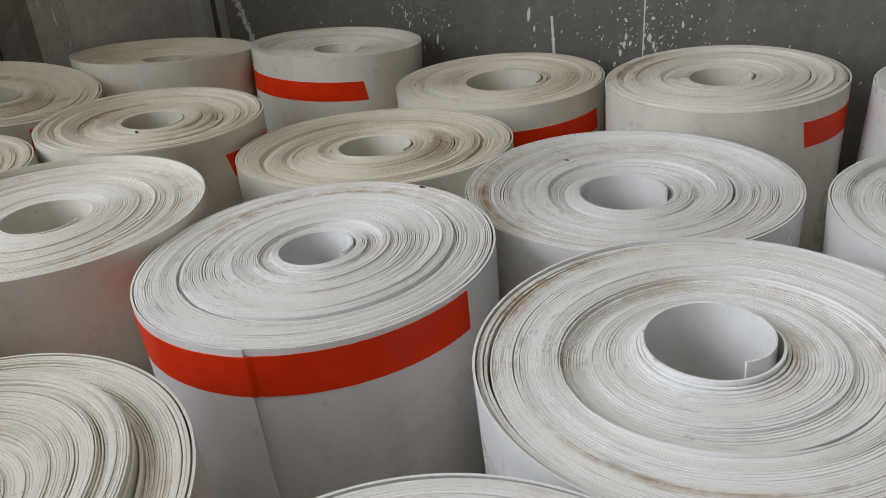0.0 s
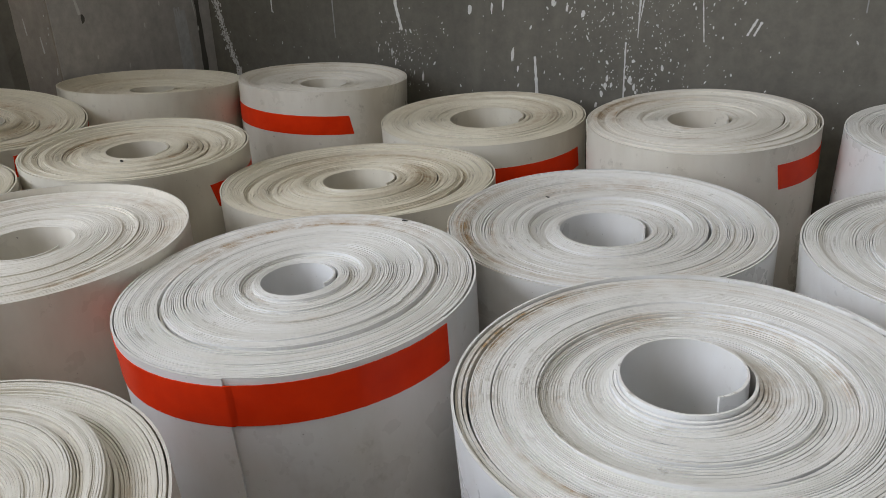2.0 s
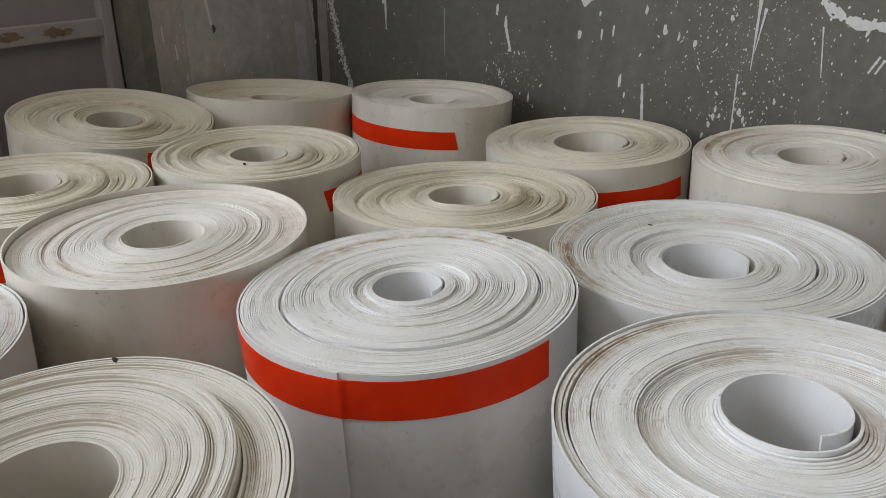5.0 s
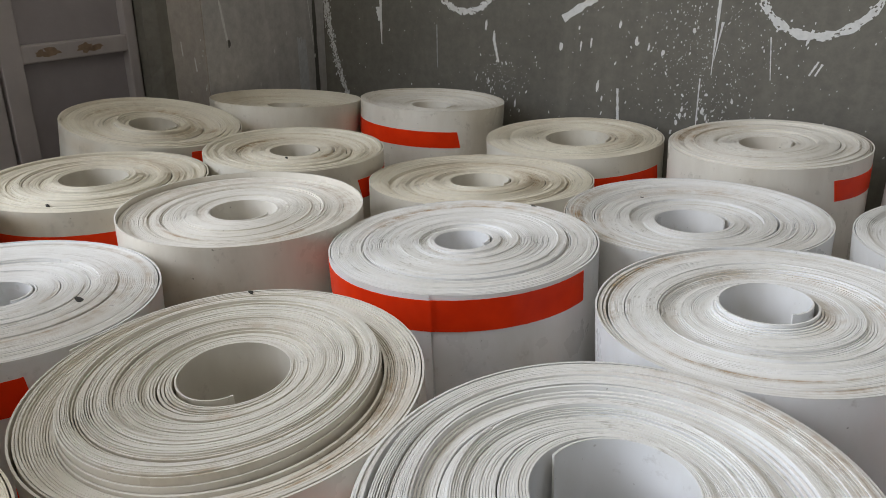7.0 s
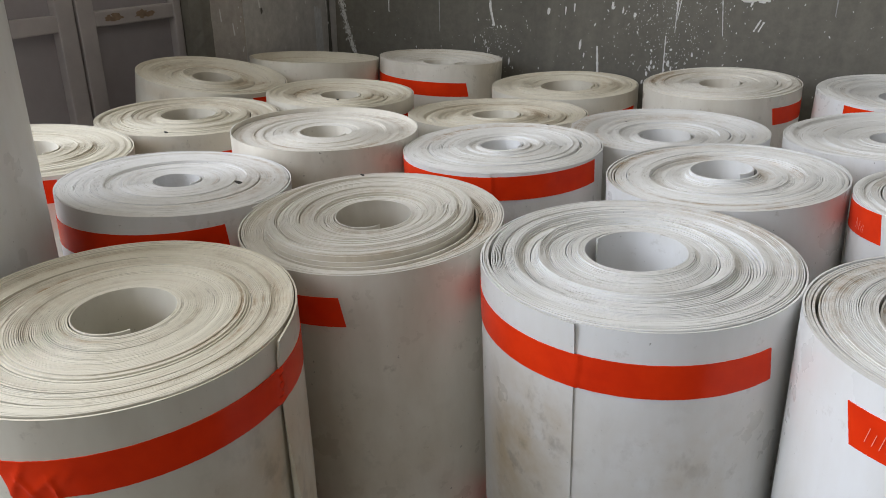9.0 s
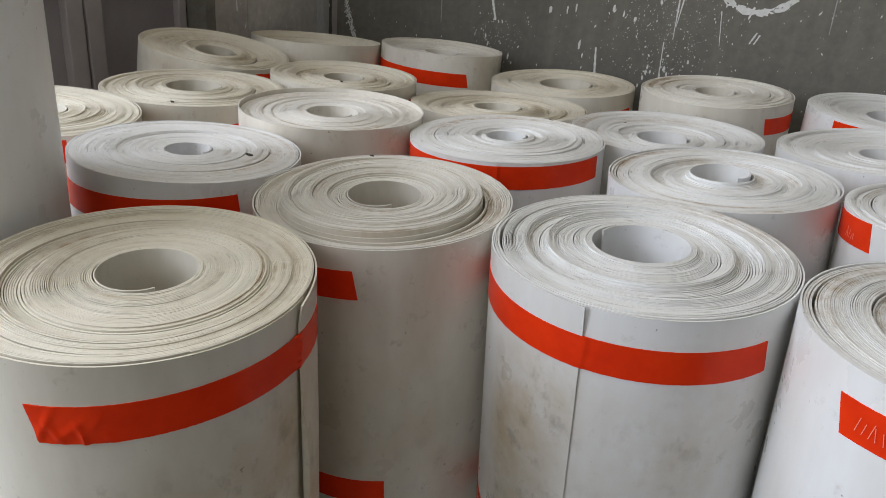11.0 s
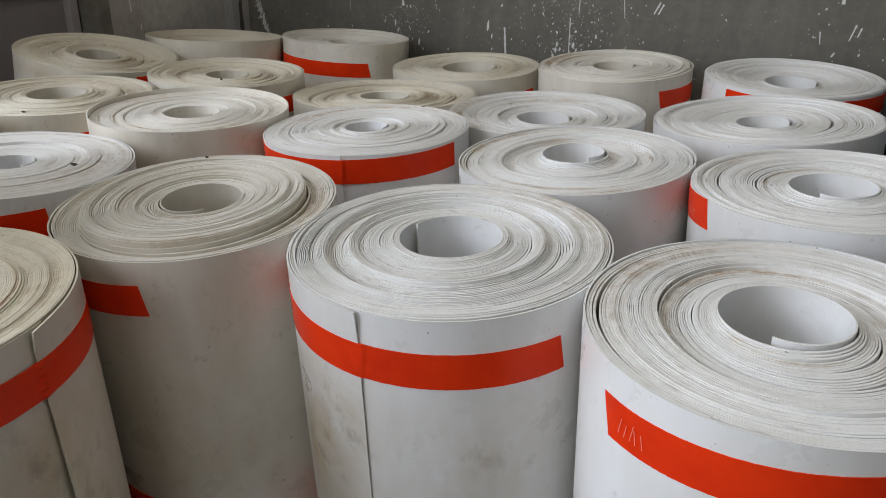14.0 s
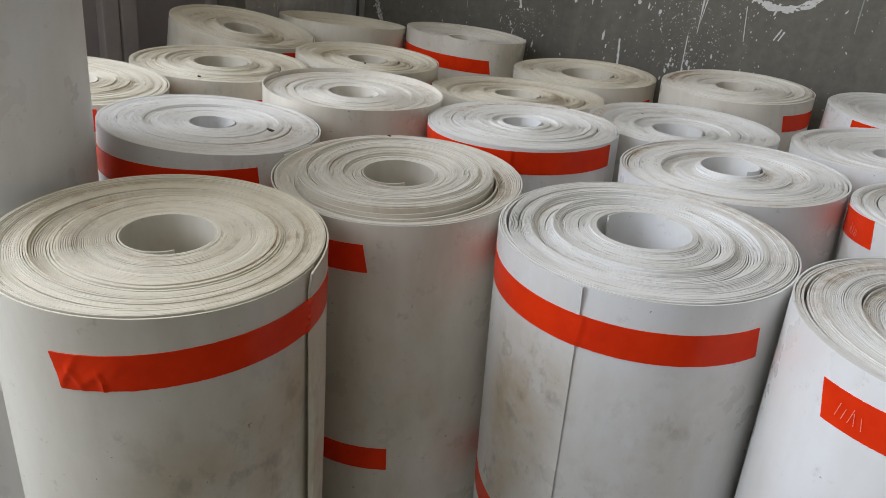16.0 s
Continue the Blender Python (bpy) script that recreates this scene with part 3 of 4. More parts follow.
    ring = lambda rad, zz: np.stack([rad * ca + ecc[0] * ease, rad * sa + ecc[1] * ease, zz], 1)
    b = 0.0004
    strips = [ring(outer, lo), ring(outer, Z1 - b), ring(outer - b, Z1), ring(inner + b, Z1), ring(inner, Z1 - b), ring(inner, lo)]
    N = len(R1)
    verts = np.concatenate(strips)
    faces, index = [], []
    i = np.arange(N - 1)
    for k in range(5):
        a0, b0 = k * N, (k + 1) * N
        faces.append(np.stack([a0 + i, a0 + i + 1, b0 + i + 1, b0 + i], 1))
        index.append(np.full(N - 1, 0 if k in (0, 4) else 1))
    faces = np.concatenate(faces)
    caps = np.array([[0, N, 4 * N, 5 * N], [N - 1, 6 * N - 1, 5 * N - 1, 2 * N - 1]])
    faces = np.concatenate([faces, caps])
    index = np.concatenate([*index, [1, 1]]).astype(np.int32)
    me = bpy.data.meshes.new("winding")
    me.vertices.add(len(verts))
    me.vertices.foreach_set("co", verts.ravel().astype(np.float32))
    me.loops.add(len(faces) * 4)
    me.loops.foreach_set("vertex_index", faces.ravel().astype(np.int32))
    me.polygons.add(len(faces))
    me.polygons.foreach_set("loop_start", np.arange(len(faces), dtype=np.int32) * 4)
    for m in mats:
        me.materials.append(m)
    me.polygons.foreach_set("material_index", index)
    me.polygons.foreach_set("use_smooth", [True] * len(faces))
    att = me.attributes.new("layer_tone", "FLOAT", "POINT")
    att.data.foreach_set("value", np.tile(C1, 6).astype(np.float32))
    arc, rad6 = np.tile(A1 * 0.2, 6), np.tile(R1, 6)
    along = me.uv_layers.new(name="along")
    idx = faces.ravel()
    along.data.foreach_set("uv", np.stack([arc[idx], rad6[idx]], 1).ravel().astype(np.float32))
    att = me.attributes.new("stain", "FLOAT", "POINT")
    att.data.foreach_set("value", np.tile(np.clip(dirt.ravel(), 0, 1), 6).astype(np.float32))
    me.update(calc_edges=True)
    me.validate()
    me.set_sharp_from_angle(angle=radians(35))
    ob = new("winding", me)
    ob.parent = parent
    return ob


def outer_wrap(R, H, seam, way, mats, parent, lift=0.0, lift_tilt=(0.0, 0.0), flare=(0.0, 0.0), seed=0, smudges=(), dents=0.0):
    """The outermost turn; its free end lies on the turn below at the seam. way: the side to which the sheet runs on from its free end."""
    rng = np.random.RandomState(seed + 77)
    n = 240
    levels = np.array([0, 0.15, 0.3, 0.36, 0.42, 0.48, 0.54, 0.59, 0.64, 0.69, 0.73, 0.77, 0.81, 0.84, 0.87, 0.9, 0.92, 0.94, 0.957, 0.97, 0.985, 1.0])
    p1, p2 = rng.rand(2) * 6.28
    verts, faces, index = [], [], []
    cols = []
    for i in range(n + 1):
        u = i / n
        a = radians(seam) + way * u * radians(366)
        top = H + lift + lift_tilt[0] * math.cos(a - radians(lift_tilt[1])) + 0.0006 * math.sin(3 * a + p1)
        col = []
        for lv in levels:
            off = flare[0] * math.exp(-u * 30) * min(1.0, max(0.0, 0.885 - lv) * 6) + flare[1] * math.exp(-u * 45) * max(0.0, lv - 0.955) / 0.045
            rad = R + 0.0010 * math.exp(-u * 40) - 0.0012 * min(1.0, u * 1.02) - 0.0016 * max(0.0, (u - 0.93) / 0.07) + off + 0.0007 * math.sin(2 * a + p2) * (1 - lv)
            if dents and u < 0.16:
                x, y = u * 2 * math.pi * R * 18, lv * H * 16
                rad += dents * math.exp(-(u / 0.09) ** 2) * min(1.0, max(0.0, 0.87 - lv) * 12) * (math.sin(x + 1.3 * math.sin(0.7 * y)) * math.sin(y + 1.1 * math.sin(x)) + 0.6 * math.sin(2.3 * x + 0.8 * y))
            col.append((rad, lv * top))
        cols.append((a, col))
    L = len(levels)
    M = L + 5
    for a, col in cols:
        c, s = math.cos(a), math.sin(a)
        for rad, z in col:
            verts.append((rad * c, rad * s, z))
        rad, z = col[-1]
        t = min(0.003, rad - R + 0.0042)
        verts.append((rad * c, rad * s, z + 0.0002))
        verts.append(((rad - t) * c, (rad - t) * s, z + 0.0002))
        verts.append(((rad - t) * c, (rad - t) * s, z))
        rm = col[-3][0]
        verts.append(((rm - t) * c, (rm - t) * s, col[-3][1]))
        rb = col[0][0]
        verts.append(((rb - t) * c, (rb - t) * s, 0))
    for i in range(n):
        o, q = i * M, (i + 1) * M
        for k in list(range(L - 1)) + [L, L + 2, L + 3]:
            f = (o + k, q + k, q + k + 1, o + k + 1)
            faces.append(f if way > 0 else f[::-1])
            index.append(1 if k == L else 0)
    faces.append(tuple(range(0, L)) + (L + 2, L + 3, L + 4))
    index.append(0)
    ob = mesh_object("outer_wrap", verts, faces, mats, parent, True, index)
    V = np.array(verts)
    az, depth = np.arctan2(V[:, 1], V[:, 0]), H - V[:, 2]
    dirt = np.zeros(len(V))
    for a, wa, dz, wz, amount in smudges:
        d = (az - radians(a) + np.pi) % (2 * np.pi) - np.pi
        dirt += amount * np.exp(-(d / radians(wa)) ** 2 - ((depth - dz) / wz) ** 2)
    ob.data.attributes.new("stain", "FLOAT", "POINT").data.foreach_set("value", np.clip(dirt, 0, 1).astype(np.float32))
    ob.data.attributes.new("layer_tone", "FLOAT", "POINT").data.foreach_set("value", np.full(len(V), 0.8, np.float32))
    ob.data.set_sharp_from_angle(angle=radians(35))
    return ob


def tape_strip(R, H, a0, a1, d0, d1, parent, width=0.058, slant=(0.0, 0.0), seed=0, label="", sag=0.0, creases=(), seam=(0.0, -1), crumple=()):
    """Adhesive tape laid round the roll from azimuth a0 to a1, its upper edge d below the rim."""
    rng = random.Random(seed)
    n = max(8, int(abs(a1 - a0) / 0.8))
    rows = 10
    verts, faces = [], []
    for i in range(n + 1):
        u = i / n
        d = d0 + (d1 - d0) * u + sag * math.sin(math.pi * u)
        for j in range(rows + 1):
            v = j / rows
            sl = slant[0] * (1 - u) ** 8 + slant[1] * u ** 8
            a = radians(a0 + (a1 - a0) * u + sl * v)
            wr = 0.0009 + 0.0006 * rng.random() * (1 if i < 4 or i > n - 4 else 0.3)
            for ca, cw, ch in creases:
                d0a = a0 + (a1 - a0) * u - ca
                if abs(d0a) < cw:
                    wr += ch * (1 - abs(d0a) / cw) * (0.2 + 0.8 * (j % 2) + 0.4 * rng.random())
            u_wrap = (seam[1] * (math.degrees(a) - seam[0]) % 360) / 366
            if u_wrap > 0.979:
                u_wrap = 0.0
            wr += max(-0.0008, 0.0010 * math.exp(-u_wrap * 40) - 0.0012 * u_wrap - 0.0016 * max(0.0, (u_wrap - 0.93) / 0.07))
            for ca, cv, turn, span, ch in crumple:
                p, q = R * (a - radians(ca)), width * (v - cv)
                across, along = p * math.cos(turn) + q * math.sin(turn), q * math.cos(turn) - p * math.sin(turn)
                wr += ch * math.exp(-(across / 0.0035) ** 2 - (along / span) ** 2)
            jag = 0.0005 * (rng.random() - 0.5) if j in (0, rows) else 0
            verts.append(((R + wr) * math.cos(a), (R + wr) * math.sin(a), H - d - width * v + jag))
    m = rows + 1
    for i in range(n):
        for j in range(rows):
            faces.append((i * m + j, i * m + j + 1, (i + 1) * m + j + 1, (i + 1) * m + j))
    if a1 < a0:
        faces = [f[::-1] for f in faces]
    # a thin rim, so that the strip has thickness
    N = len(verts)
    verts += [((R - 0.001) * x / math.hypot(x, y), (R - 0.001) * y / math.hypot(x, y), z) for x, y, z in verts]
    edge = [i * m for i in range(n + 1)] + [n * m + j for j in range(1, m)] + [i * m + rows for i in range(n - 1, -1, -1)] + [j for j in range(rows - 1, 0, -1)]
    for k in range(len(edge)):
        p, q = edge[k], edge[(k + 1) % len(edge)]
        faces.append((p, q, q + N, p + N))
    ob = mesh_object("tape", verts, faces, TAPE, parent, True)
    ob.data.set_sharp_from_angle(angle=radians(35))
    return tagged(ob, label)


def marking_bars(R, H, a, d, size, parent, seed):
    """Unreadable pencil writing: a few thin pale strokes."""
    rng = random.Random(seed)
    bm = bmesh.new()
    x = 0.0
    for k in range(5):
        lean = rng.uniform(-0.25, 0.25)
        w, h = 0.0009, size * rng.uniform(0.6, 1.0)
        pts = [(x, 0), (x + w, 0), (x + w + lean * h, h), (x + lean * h, h)]
        bm.faces.new([bm.verts.new(((R + 0.0022) * math.cos(radians(a) + p / R), (R + 0.0022) * math.sin(radians(a) + p / R), H - d - size * 0.5 + q)) for p, q in pts])
        x += size * rng.uniform(0.28, 0.42)
    return part("marking", bm, INK, parent, "pale scribbled pencil strokes")


def sheet_roll(x, y, z, R, nx, ny, core, seed, label, aged=False, seam=None, way=-1, profile=((0, 0), (1, 0)), wrap=(0.0, (0.0, 0.0)), tapes=(), marks=(), flare=(0.0, 0.0), smudges=(), flecks=(), dents=0.0, **kw):
    axis = Vector((nx, ny, 1)).normalized()
    tilt = math.acos(axis.z)
    H = (z - R * math.sin(tilt)) / math.cos(tilt)
    thing = tagged(new("sheet_roll"), label, "plastic roll", "standing rolls of sheet")
    thing.matrix_world = Matrix.Translation(Vector((x, y, z)) - axis * H) @ Vector((0, 0, 1)).rotation_difference(axis).to_matrix().to_4x4()
    mats = {True: (CREAM_SIDE, CREAM_EDGE), "part": (OFF_SIDE, OFF_EDGE), False: (WHITE_SIDE, WHITE_EDGE)}[aged]
    s = seam if seam is not None else 100 + seed * 37 % 90
    winding(R - 0.0042, core, H, seed, profile, mats, thing, grime={True: 14, "part": 9, False: 6}[aged], **kw)
    outer_wrap(R, H, s, way, mats, thing, wrap[0], wrap[1], flare, seed, smudges, dents)
    made = []
    for k, tp in enumerate(tapes):
        made.append(tape_strip(R, H, *tp[:4], thing, slant=tp[4] if len(tp) > 4 else (0, 0), sag=tp[5] if len(tp) > 5 else 0.0, creases=tp[6] if len(tp) > 6 else (), crumple=tp[7] if len(tp) > 7 else (), seam=(s, way), seed=seed * 5 + k))
    # flat dark flecks stand in for flies, and for dirt and torn marks
    for k, (a, rho, size, lift) in enumerate(flecks):
        bm = bmesh.new()
        rnd = random.Random(seed * 9 + k)
        top = [bm.verts.new((rho * R * math.cos(radians(a)) + size * (0.5 + 0.7 * rnd.random()) * math.cos(q * 0.7), rho * R * math.sin(radians(a)) + 0.45 * size * (0.5 + 0.7 * rnd.random()) * math.sin(q * 0.7), H + lift + 0.0012)) for q in range(9)]
        low = [bm.verts.new((v.co.x, v.co.y, H + lift - 0.003)) for v in top]
        bm.faces.new(top)
        for q in range(9):
            bm.faces.new((low[q], low[(q + 1) % 9], top[(q + 1) % 9], top[q]))
        part("fly_and_mark_fleck", bm, BLACK, thing, "small dark fleck, one shape for flies and marks")
    for k, (tape_no, a, d, size) in enumerate(marks):
        marking_bars(R, H, a, d, size, made[tape_no], seed + k)
    return thing


WHITE = "white plastic sheet roll standing on end"
# back row along the wall
sheet_roll(-2.0409, 1.6109, 1.0529, 0.2905, -0.012, 0.061, 0.075, 1, "aged cream plastic sheet roll with a sunken core", True, profile=((0, -0.030), (0.85, -0.024), (0.97, -0.010), (1, 0)), stains=((-90, 90, 0.8, 0.3, 0.4),), smudges=((-60, 30, 0.12, 0.1, 0.5),))
sheet_roll(-1.55, 1.9104, 1.0576, 0.2794, 0.011, 0.029, 0.08, 2, "off-white plastic sheet roll with an orange tape band, against the wall", "part", profile=((0, -0.022), (0.8, -0.018), (0.95, -0.004), (1, 0)), tapes=((-200, -36, 0.060, 0.075, (0, 3)),))
sheet_roll(-0.9314, 1.8753, 1.0003, 0.3006, -0.035, -0.034, 0.112, 3, "aged cream plastic sheet roll with orange tape near its rim", True, ecc=(0.013, 0.008), rough_z=0.7, profile=((0, -0.006), (0.55, -0.004), (0.6, 0), (1, 0)), tapes=((-100, -2, 0.066, 0.061, (0, 2)),), stains=((150, 50, 0.9, 0.1, 0.4), (30, 40, 0.6, 0.2, 0.4)))
sheet_roll(-0.3023, 1.8155, 1.0806, 0.2731, -0.047, -0.059, 0.076, 4, "aged white plastic sheet roll with rusty rim and a tape end", "part", tapes=((-40.5, 60, 0.040, 0.052, (2, 0)),), stains=((175, 35, 0.9, 0.12, 0.9), (150, 50, 0.7, 0.1, 0.4)))
sheet_roll(0.2859, 1.8528, 1.0994, 0.2763, -0.015, -0.056, 0.085, 5, "white plastic sheet roll with orange tape round its front", tapes=((-128, 20, 0.008, 0.012),), profile=((0, -0.02), (0.5, -0.018), (0.9, 0), (1, 0)))
# second row
sheet_roll(-2.075, 1.0336, 1.054, 0.2863, 0.142, 0.033, 0.078, 6, "aged cream plastic sheet roll with deeply uneven windings", True, tapes=((-13, 60, 0.016, 0.02),), profile=((0, -0.012), (0.45, -0.004), (0.62, -0.014), (1, 0)), rough_z=1.8, stains=((140, 60, 0.6, 0.15, 0.6), (10, 50, 0.5, 0.12, 0.6)), smudges=((-80, 25, 0.03, 0.03, 0.6),), loose=((0.6, 10, 0.006, 0.7), (0.62, 185, 0.006, 0.7), (0.45, 100, 0.004, 0.7)))
sheet_roll(-1.4992, 1.1121, 1.0316, 0.2696, 0.013, -0.002, 0.075, 7, "aged cream plastic sheet roll with a tape end", True, flecks=((-57, 0.42, 0.005, -0.002),), tapes=((-5, 80, 0.049, 0.055, (4, 0)),), profile=((0, -0.010), (0.4, -0.004), (0.55, -0.012), (1, 0)), rough_z=1.5, stains=((185, 40, 0.6, 0.15, 0.7), (60, 60, 0.55, 0.1, 0.5)), loose=((0.55, 30, 0.006, 0.7), (0.6, 185, 0.005, 0.7)))
sheet_roll(-0.9271, 1.2593, 0.9996, 0.3119, -0.045, 0.027, 0.085, 8, "aged cream plastic sheet roll with gaping windings", True, profile=((0, -0.015), (0.5, -0.006), (0.62, -0.016), (1, 0)), rough_z=1.8, stains=((130, 60, 0.75, 0.1, 0.6), (40, 50, 0.5, 0.12, 0.8), (180, 30, 0.5, 0.1, 0.6)), loose=((0.6, 20, 0.006, 0.7), (0.75, 180, 0.006, 0.7), (0.5, 190, 0.004, 0.7)))
sheet_roll(-0.3197, 1.1879, 1.0351, 0.2895, -0.042, -0.013, 0.082, 9, "white plastic sheet roll with a dished top", profile=((0, -0.024), (0.45, -0.020), (0.7, -0.016), (0.93, -0.002), (1, 0)), rough_z=1.4, tongue=0.010, start=25, flecks=((147, 0.64, 0.006, -0.014),), stains=((110, 50, 0.75, 0.08, 0.5), (200, 40, 0.95, 0.04, 0.7), (-60, 60, 0.9, 0.05, 0.3)), smudges=((-150, 40, 0.1, 0.15, 0.9),), loose=((0.95, 180, 0.006, 0.8), (0.8, 190, 0.005, 0.6), (0.62, 0, 0.006, 0.7), (0.45, 180, 0.005, 0.5), (0.85, -20, 0.004, 0.6)))
sheet_roll(0.2762, 1.2173, 1.0935, 0.2807, -0.093, -0.022, 0.070, 10, WHITE + ", slightly leaning", profile=((0, -0.012), (0.5, -0.010), (0.9, -0.003), (1, 0)), loose=((0.6, 0, 0.007, 0.8), (0.75, 180, 0.004, 0.7)), smudges=((-120, 60, 0.05, 0.05, 0.2),))
# third row
sheet_roll(-1.7115, 0.5904, 1.0208, 0.2879, 0.004, 0.001, 0.088, 11, "aged cream plastic sheet roll with orange tape below its rim", True, tapes=((-180, -15, 0.064, 0.056),), rough_z=1.6, stains=((120, 70, 0.7, 0.25, 0.4),), flecks=((-58, 0.80, 0.010, 0.0),), smudges=((-60, 40, 0.03, 0.03, 0.6),), loose=((0.55, 180, 0.006, 0.7), (0.7, 20, 0.006, 0.7)))
sheet_roll(-1.1569, 0.6097, 1.0495, 0.2696, -0.003, -0.002, 0.075, 12, "off-white plastic sheet roll with a raised outer wrap", "part", start=20, spin=-1, tongue=0.014, profile=((0, -0.012), (0.9, -0.016), (1, -0.014)), stains=((60, 60, 0.9, 0.1, 0.4), (170, 40, 0.9, 0.1, 0.4)), smudges=((-62, 16, 0.15, 0.08, 0.8), (-80, 60, 0.25, 0.2, 0.35)), loose=((0.7, 20, 0.004, 0.6), (0.6, 190, 0.004, 0.7)))
sheet_roll(-0.6335, 0.7139, 1.0466, 0.2667, -0.051, -0.015, 0.058, 13, "white plastic sheet roll, broad orange tape band over a seam", seam=-69.3, way=-1, flare=(0.004, 0.0), tapes=((-230, -3.5, 0.017, 0.007, (0, 0), 0.0, ((-69.3, 2.0, 0.001),)),), profile=((0, -0.004), (0.4, 0.0), (0.778, 0.003), (0.785, -0.006), (0.797, -0.006), (0.804, 0.002), (1, 0)), stains=((130, 55, 0.84, 0.04, 0.95), (175, 25, 0.78, 0.05, 0.8), (100, 70, 0.93, 0.06, 0.3)), smudges=((-40, 30, 0.25, 0.2, 0.35),), flecks=((-168, 0.66, 0.007, 0.0), (85, 0.965, 0.007, 0.001)), loose=((0.97, 200, 0.004, 0.5), (0.79, 0, 0.004, 0.8), (0.79, -100, 0.003, 0.8)))
sheet_roll(-0.0609, 0.6961, 1.0687, 0.2617, -0.078, -0.033, 0.071, 14, "white plastic sheet roll with a protruding inner core turn", seam=60, profile=((0, 0.004), (0.35, -0.004), (0.64, -0.008), (0.655, -0.001), (0.9, -0.004), (1, -0.006)), core_lift=0.014, tongue=0.016, start=-38, stains=((170, 50, 0.95, 0.05, 0.8), (140, 40, 0.62, 0.05, 0.6), (10, 40, 0.36, 0.06, 0.6)), loose=((0.965, 185, 0.006, 0.9), (0.85, 200, 0.003, 0.7), (0.66, 170, 0.004, 0.8), (0.5, 180, 0.003, 0.6)))
sheet_roll(0.4621, 0.6661, 1.1067, 0.2592, -0.077, -0.009, 0.078, 15, "white plastic sheet roll with a short marked tape end", tapes=((-230, -141, 0.03, 0.0, (0, 2)),), marks=((0, -158, 0.040, 0.022),), tongue=0.018, start=-110, core_lift=0.006, profile=((0, -0.004), (0.5, -0.010), (0.75, -0.004), (1, 0)), loose=((0.55, 180, 0.006, 0.8), (0.8, 190, 0.005, 0.7)))
# fourth row
sheet_roll(-1.6857, 0.0268, 1.0408, 0.263, 0.051, 0.024, 0.08, 16, "aged cream plastic sheet roll beside a taller roll", True, tapes=((-60, -18, 0.004, 0.01),))
sheet_roll(-1.1583, 0.0703, 1.0334, 0.2619, 0.021, 0.029, 0.055, 17, "white plastic sheet roll with orange tape, torn mark on top", rough_z=0.55, tapes=((-170, -20, 0.066, 0.029, (0, 2)),), stains=((30, 60, 0.75, 0.2, 0.3),), flecks=((30, 0.55, 0.012, 0.0),))
sheet_roll(-0.626, 0.1122, 1.0349, 0.2692, -0.027, -0.052, 0.080, 18, "off-white plastic sheet roll with loose gaping outer turns", "part", tapes=((-170, -67.6, 0.060, 0.044, (0, 2)), (-150, -56, 0.54, 0.529)), ecc=(-0.014, 0.020), profile=((0, 0.006), (0.55, 0.003), (0.60, 0.009), (0.82, 0.008), (0.85, -0.010), (1, 0)), flecks=((131, 0.975, 0.008, 0.001),), loose=((0.83, 10, 0.012, 0.8), (0.9, 0, 0.004, 0.8), (0.95, 20, 0.004, 0.7), (0.55, 190, 0.006, 0.7), (0.85, 200, 0.005, 0.6), (0.94, 190, 0.004, 0.6)), rough_z=1.9, tongue=0.020, start=-40, spin=-1, seam=-165, flare=(0.0, 0.007), stains=((-10, 50, 0.92, 0.06, 0.7), (170, 50, 0.9, 0.1, 0.4)), smudges=((-60, 40, 0.45, 0.25, 0.35),))
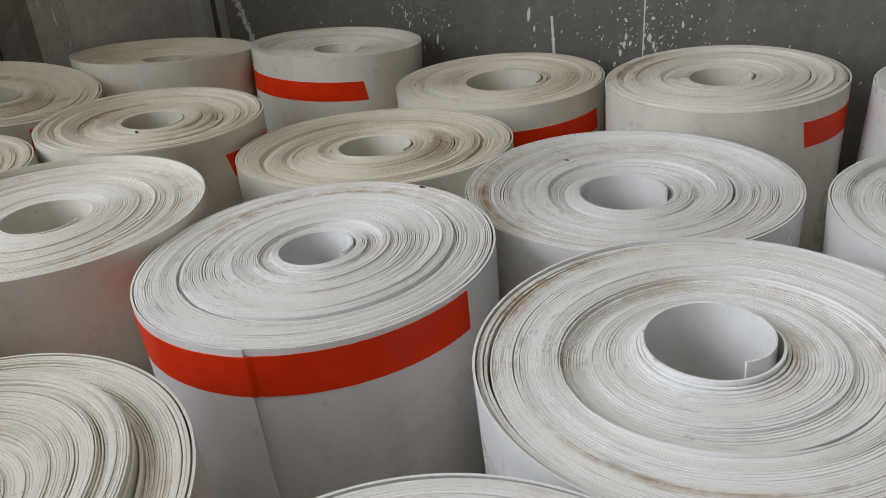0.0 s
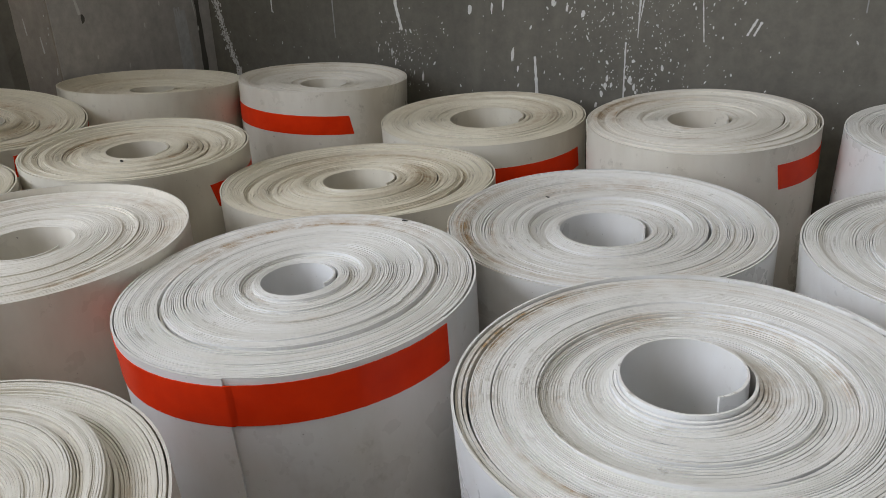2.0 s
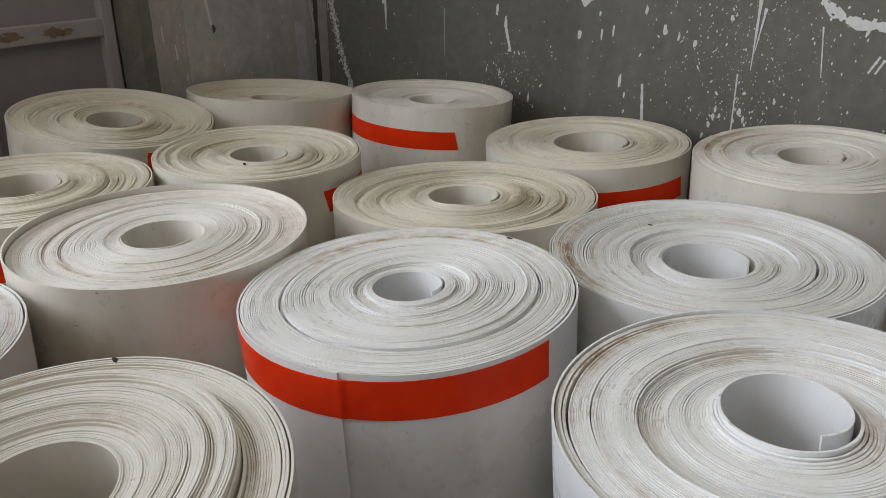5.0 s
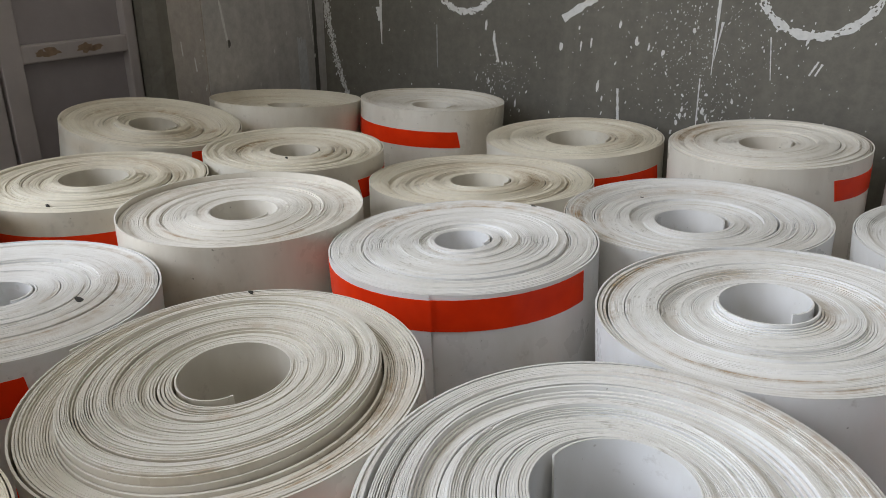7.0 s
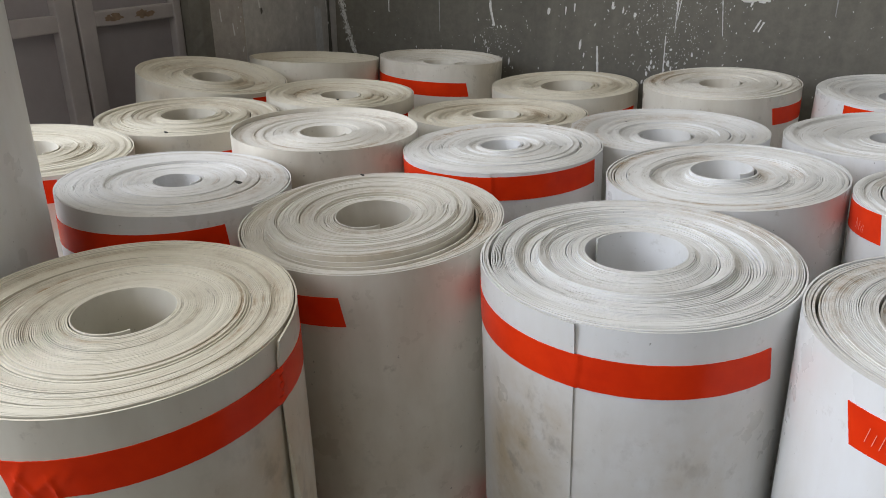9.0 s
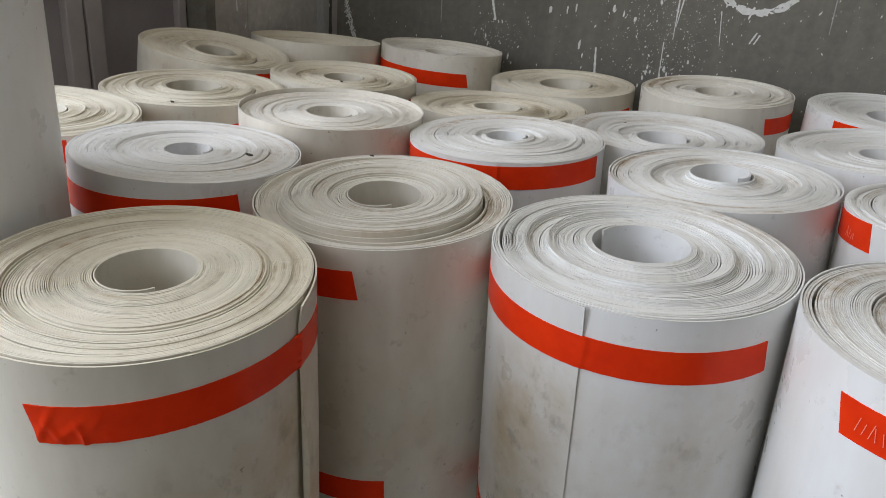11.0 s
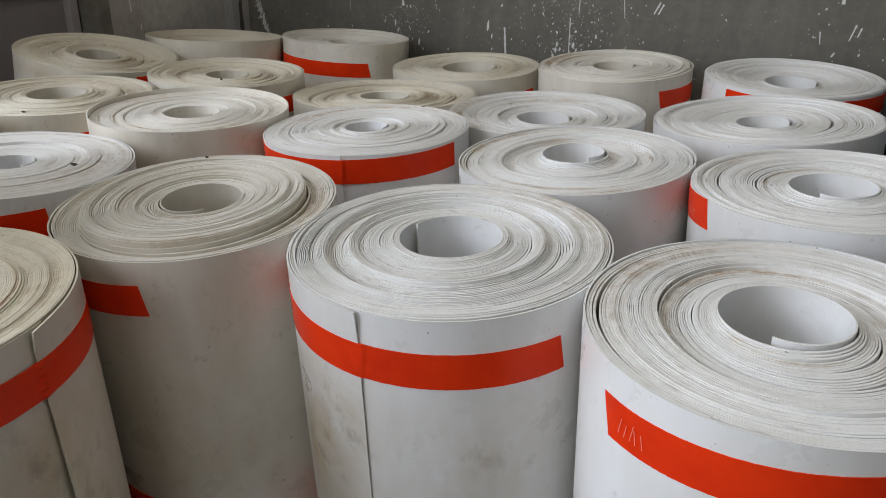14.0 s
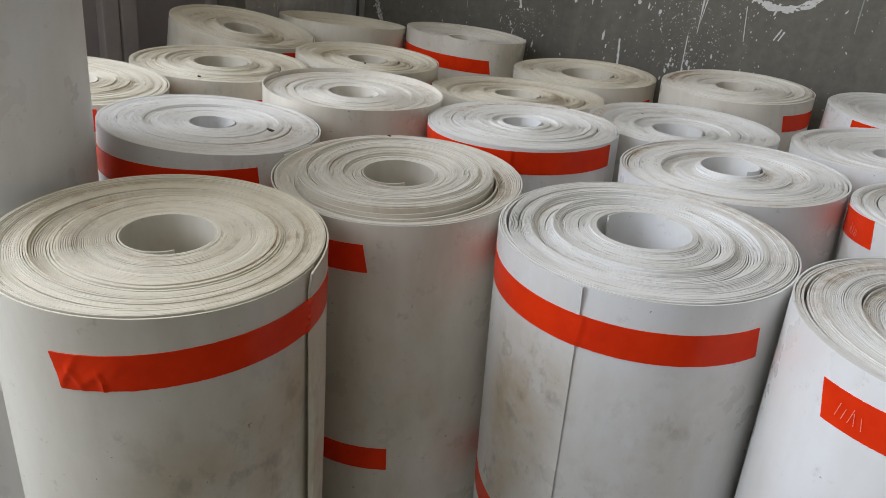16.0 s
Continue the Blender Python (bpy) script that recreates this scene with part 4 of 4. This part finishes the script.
sheet_roll(-0.092, 0.1589, 1.0556, 0.272, -0.038, -0.037, 0.089, 19, "white plastic sheet roll with tape bands over its seam", seam=-91, way=-1, flare=(0.0006, 0.004), dents=0.0016, tapes=((-200, -26, 0.045, 0.056, (0, 2), 0.0, (), tuple((-95 + 1.6 * k, 0.45 + 0.12 * (k % 3), -0.5 + 0.17 * k, 0.014, 0.0011 + 0.0004 * (k % 2)) for k in range(6))), (-230, -118, 0.53, 0.56)), profile=((0, -0.004), (0.4, 0.0), (0.55, -0.006), (0.62, 0.002), (0.74, -0.008), (0.8, 0.003), (1, 0)), ecc=(-0.006, 0.018), rough_z=1.3, start=168, spin=-1, tongue=0.007, loose=((0.97, -160, 0.007, 0.4), (0.55, 0, 0.005, 0.7), (0.45, 190, 0.004, 0.6), (0.7, 175, 0.004, 0.7)), smudges=((-112, 16, 0.28, 0.16, 0.9), (-100, 9, 0.20, 0.07, 0.8), (-122, 14, 0.50, 0.25, 0.9), (-50, 25, 0.22, 0.08, 0.5), (-60, 30, 0.45, 0.2, 0.4)), stains=((60, 60, 0.93, 0.08, 0.35),))
sheet_roll(0.435, 0.0875, 1.0911, 0.2571, -0.0474, -0.0328, 0.082, 20, "bright white plastic sheet roll with marked orange tape", tapes=((-133.5, 60, 0.044, 0.005, (3, 0)),), marks=((0, -126, 0.07, 0.026),), profile=((0, 0.0), (0.5, -0.006), (0.66, -0.009), (0.675, 0.0), (1, -0.001)), core_lift=0.010, tongue=0.014, start=-98, stains=((165, 60, 0.93, 0.06, 0.6), (150, 60, 0.64, 0.05, 0.7), (0, 40, 0.5, 0.08, 0.6)), loose=((0.965, 185, 0.005, 0.8), (0.67, 165, 0.005, 0.7), (0.5, 190, 0.003, 0.6), (0.52, -20, 0.007, 0.6)))
# front
sheet_roll(-0.7048, -0.427, 1.0355, 0.2652, 0.005, -0.029, 0.078, 21, "cream-white plastic sheet roll with loose outer edge under tape", True, seam=13, way=1, tapes=((-73.2, 60, 0.064, 0.058, (3, 0), -0.012, ((13, 4, 0.004),), ((-68, 0.55, 0.5, 0.03, 0.0035), (-65, 0.7, -0.6, 0.02, 0.003), (-60, 0.6, 0.9, 0.03, 0.003), (-57, 0.85, -0.3, 0.02, 0.0035), (-54, 0.5, 0.8, 0.016, 0.0025), (-50, 0.9, -0.9, 0.015, 0.002))),), flare=(0.016, 0.007), ecc=(-0.005, 0.011), rough_z=0.7, profile=((0, -0.002), (0.55, -0.004), (0.68, 0.0), (0.7, -0.004), (0.8, 0.0), (1, 0.001)), start=-30, spin=-1, tongue=0.012, stains=((200, 60, 0.6, 0.2, 0.3), (40, 50, 0.9, 0.08, 0.4)), smudges=((-12, 13, 0.34, 0.17, 1.0), (5, 10, 0.2, 0.12, 0.7), (-32, 22, 0.30, 0.10, 0.75), (-50, 30, 0.5, 0.2, 0.5), (22, 14, 0.4, 0.3, 0.9)))
sheet_roll(-1.265, -0.495, 1.62, 0.27, 0.0, 0.0, 0.08, 22, "tall plain white plastic sheet roll", seam=120)
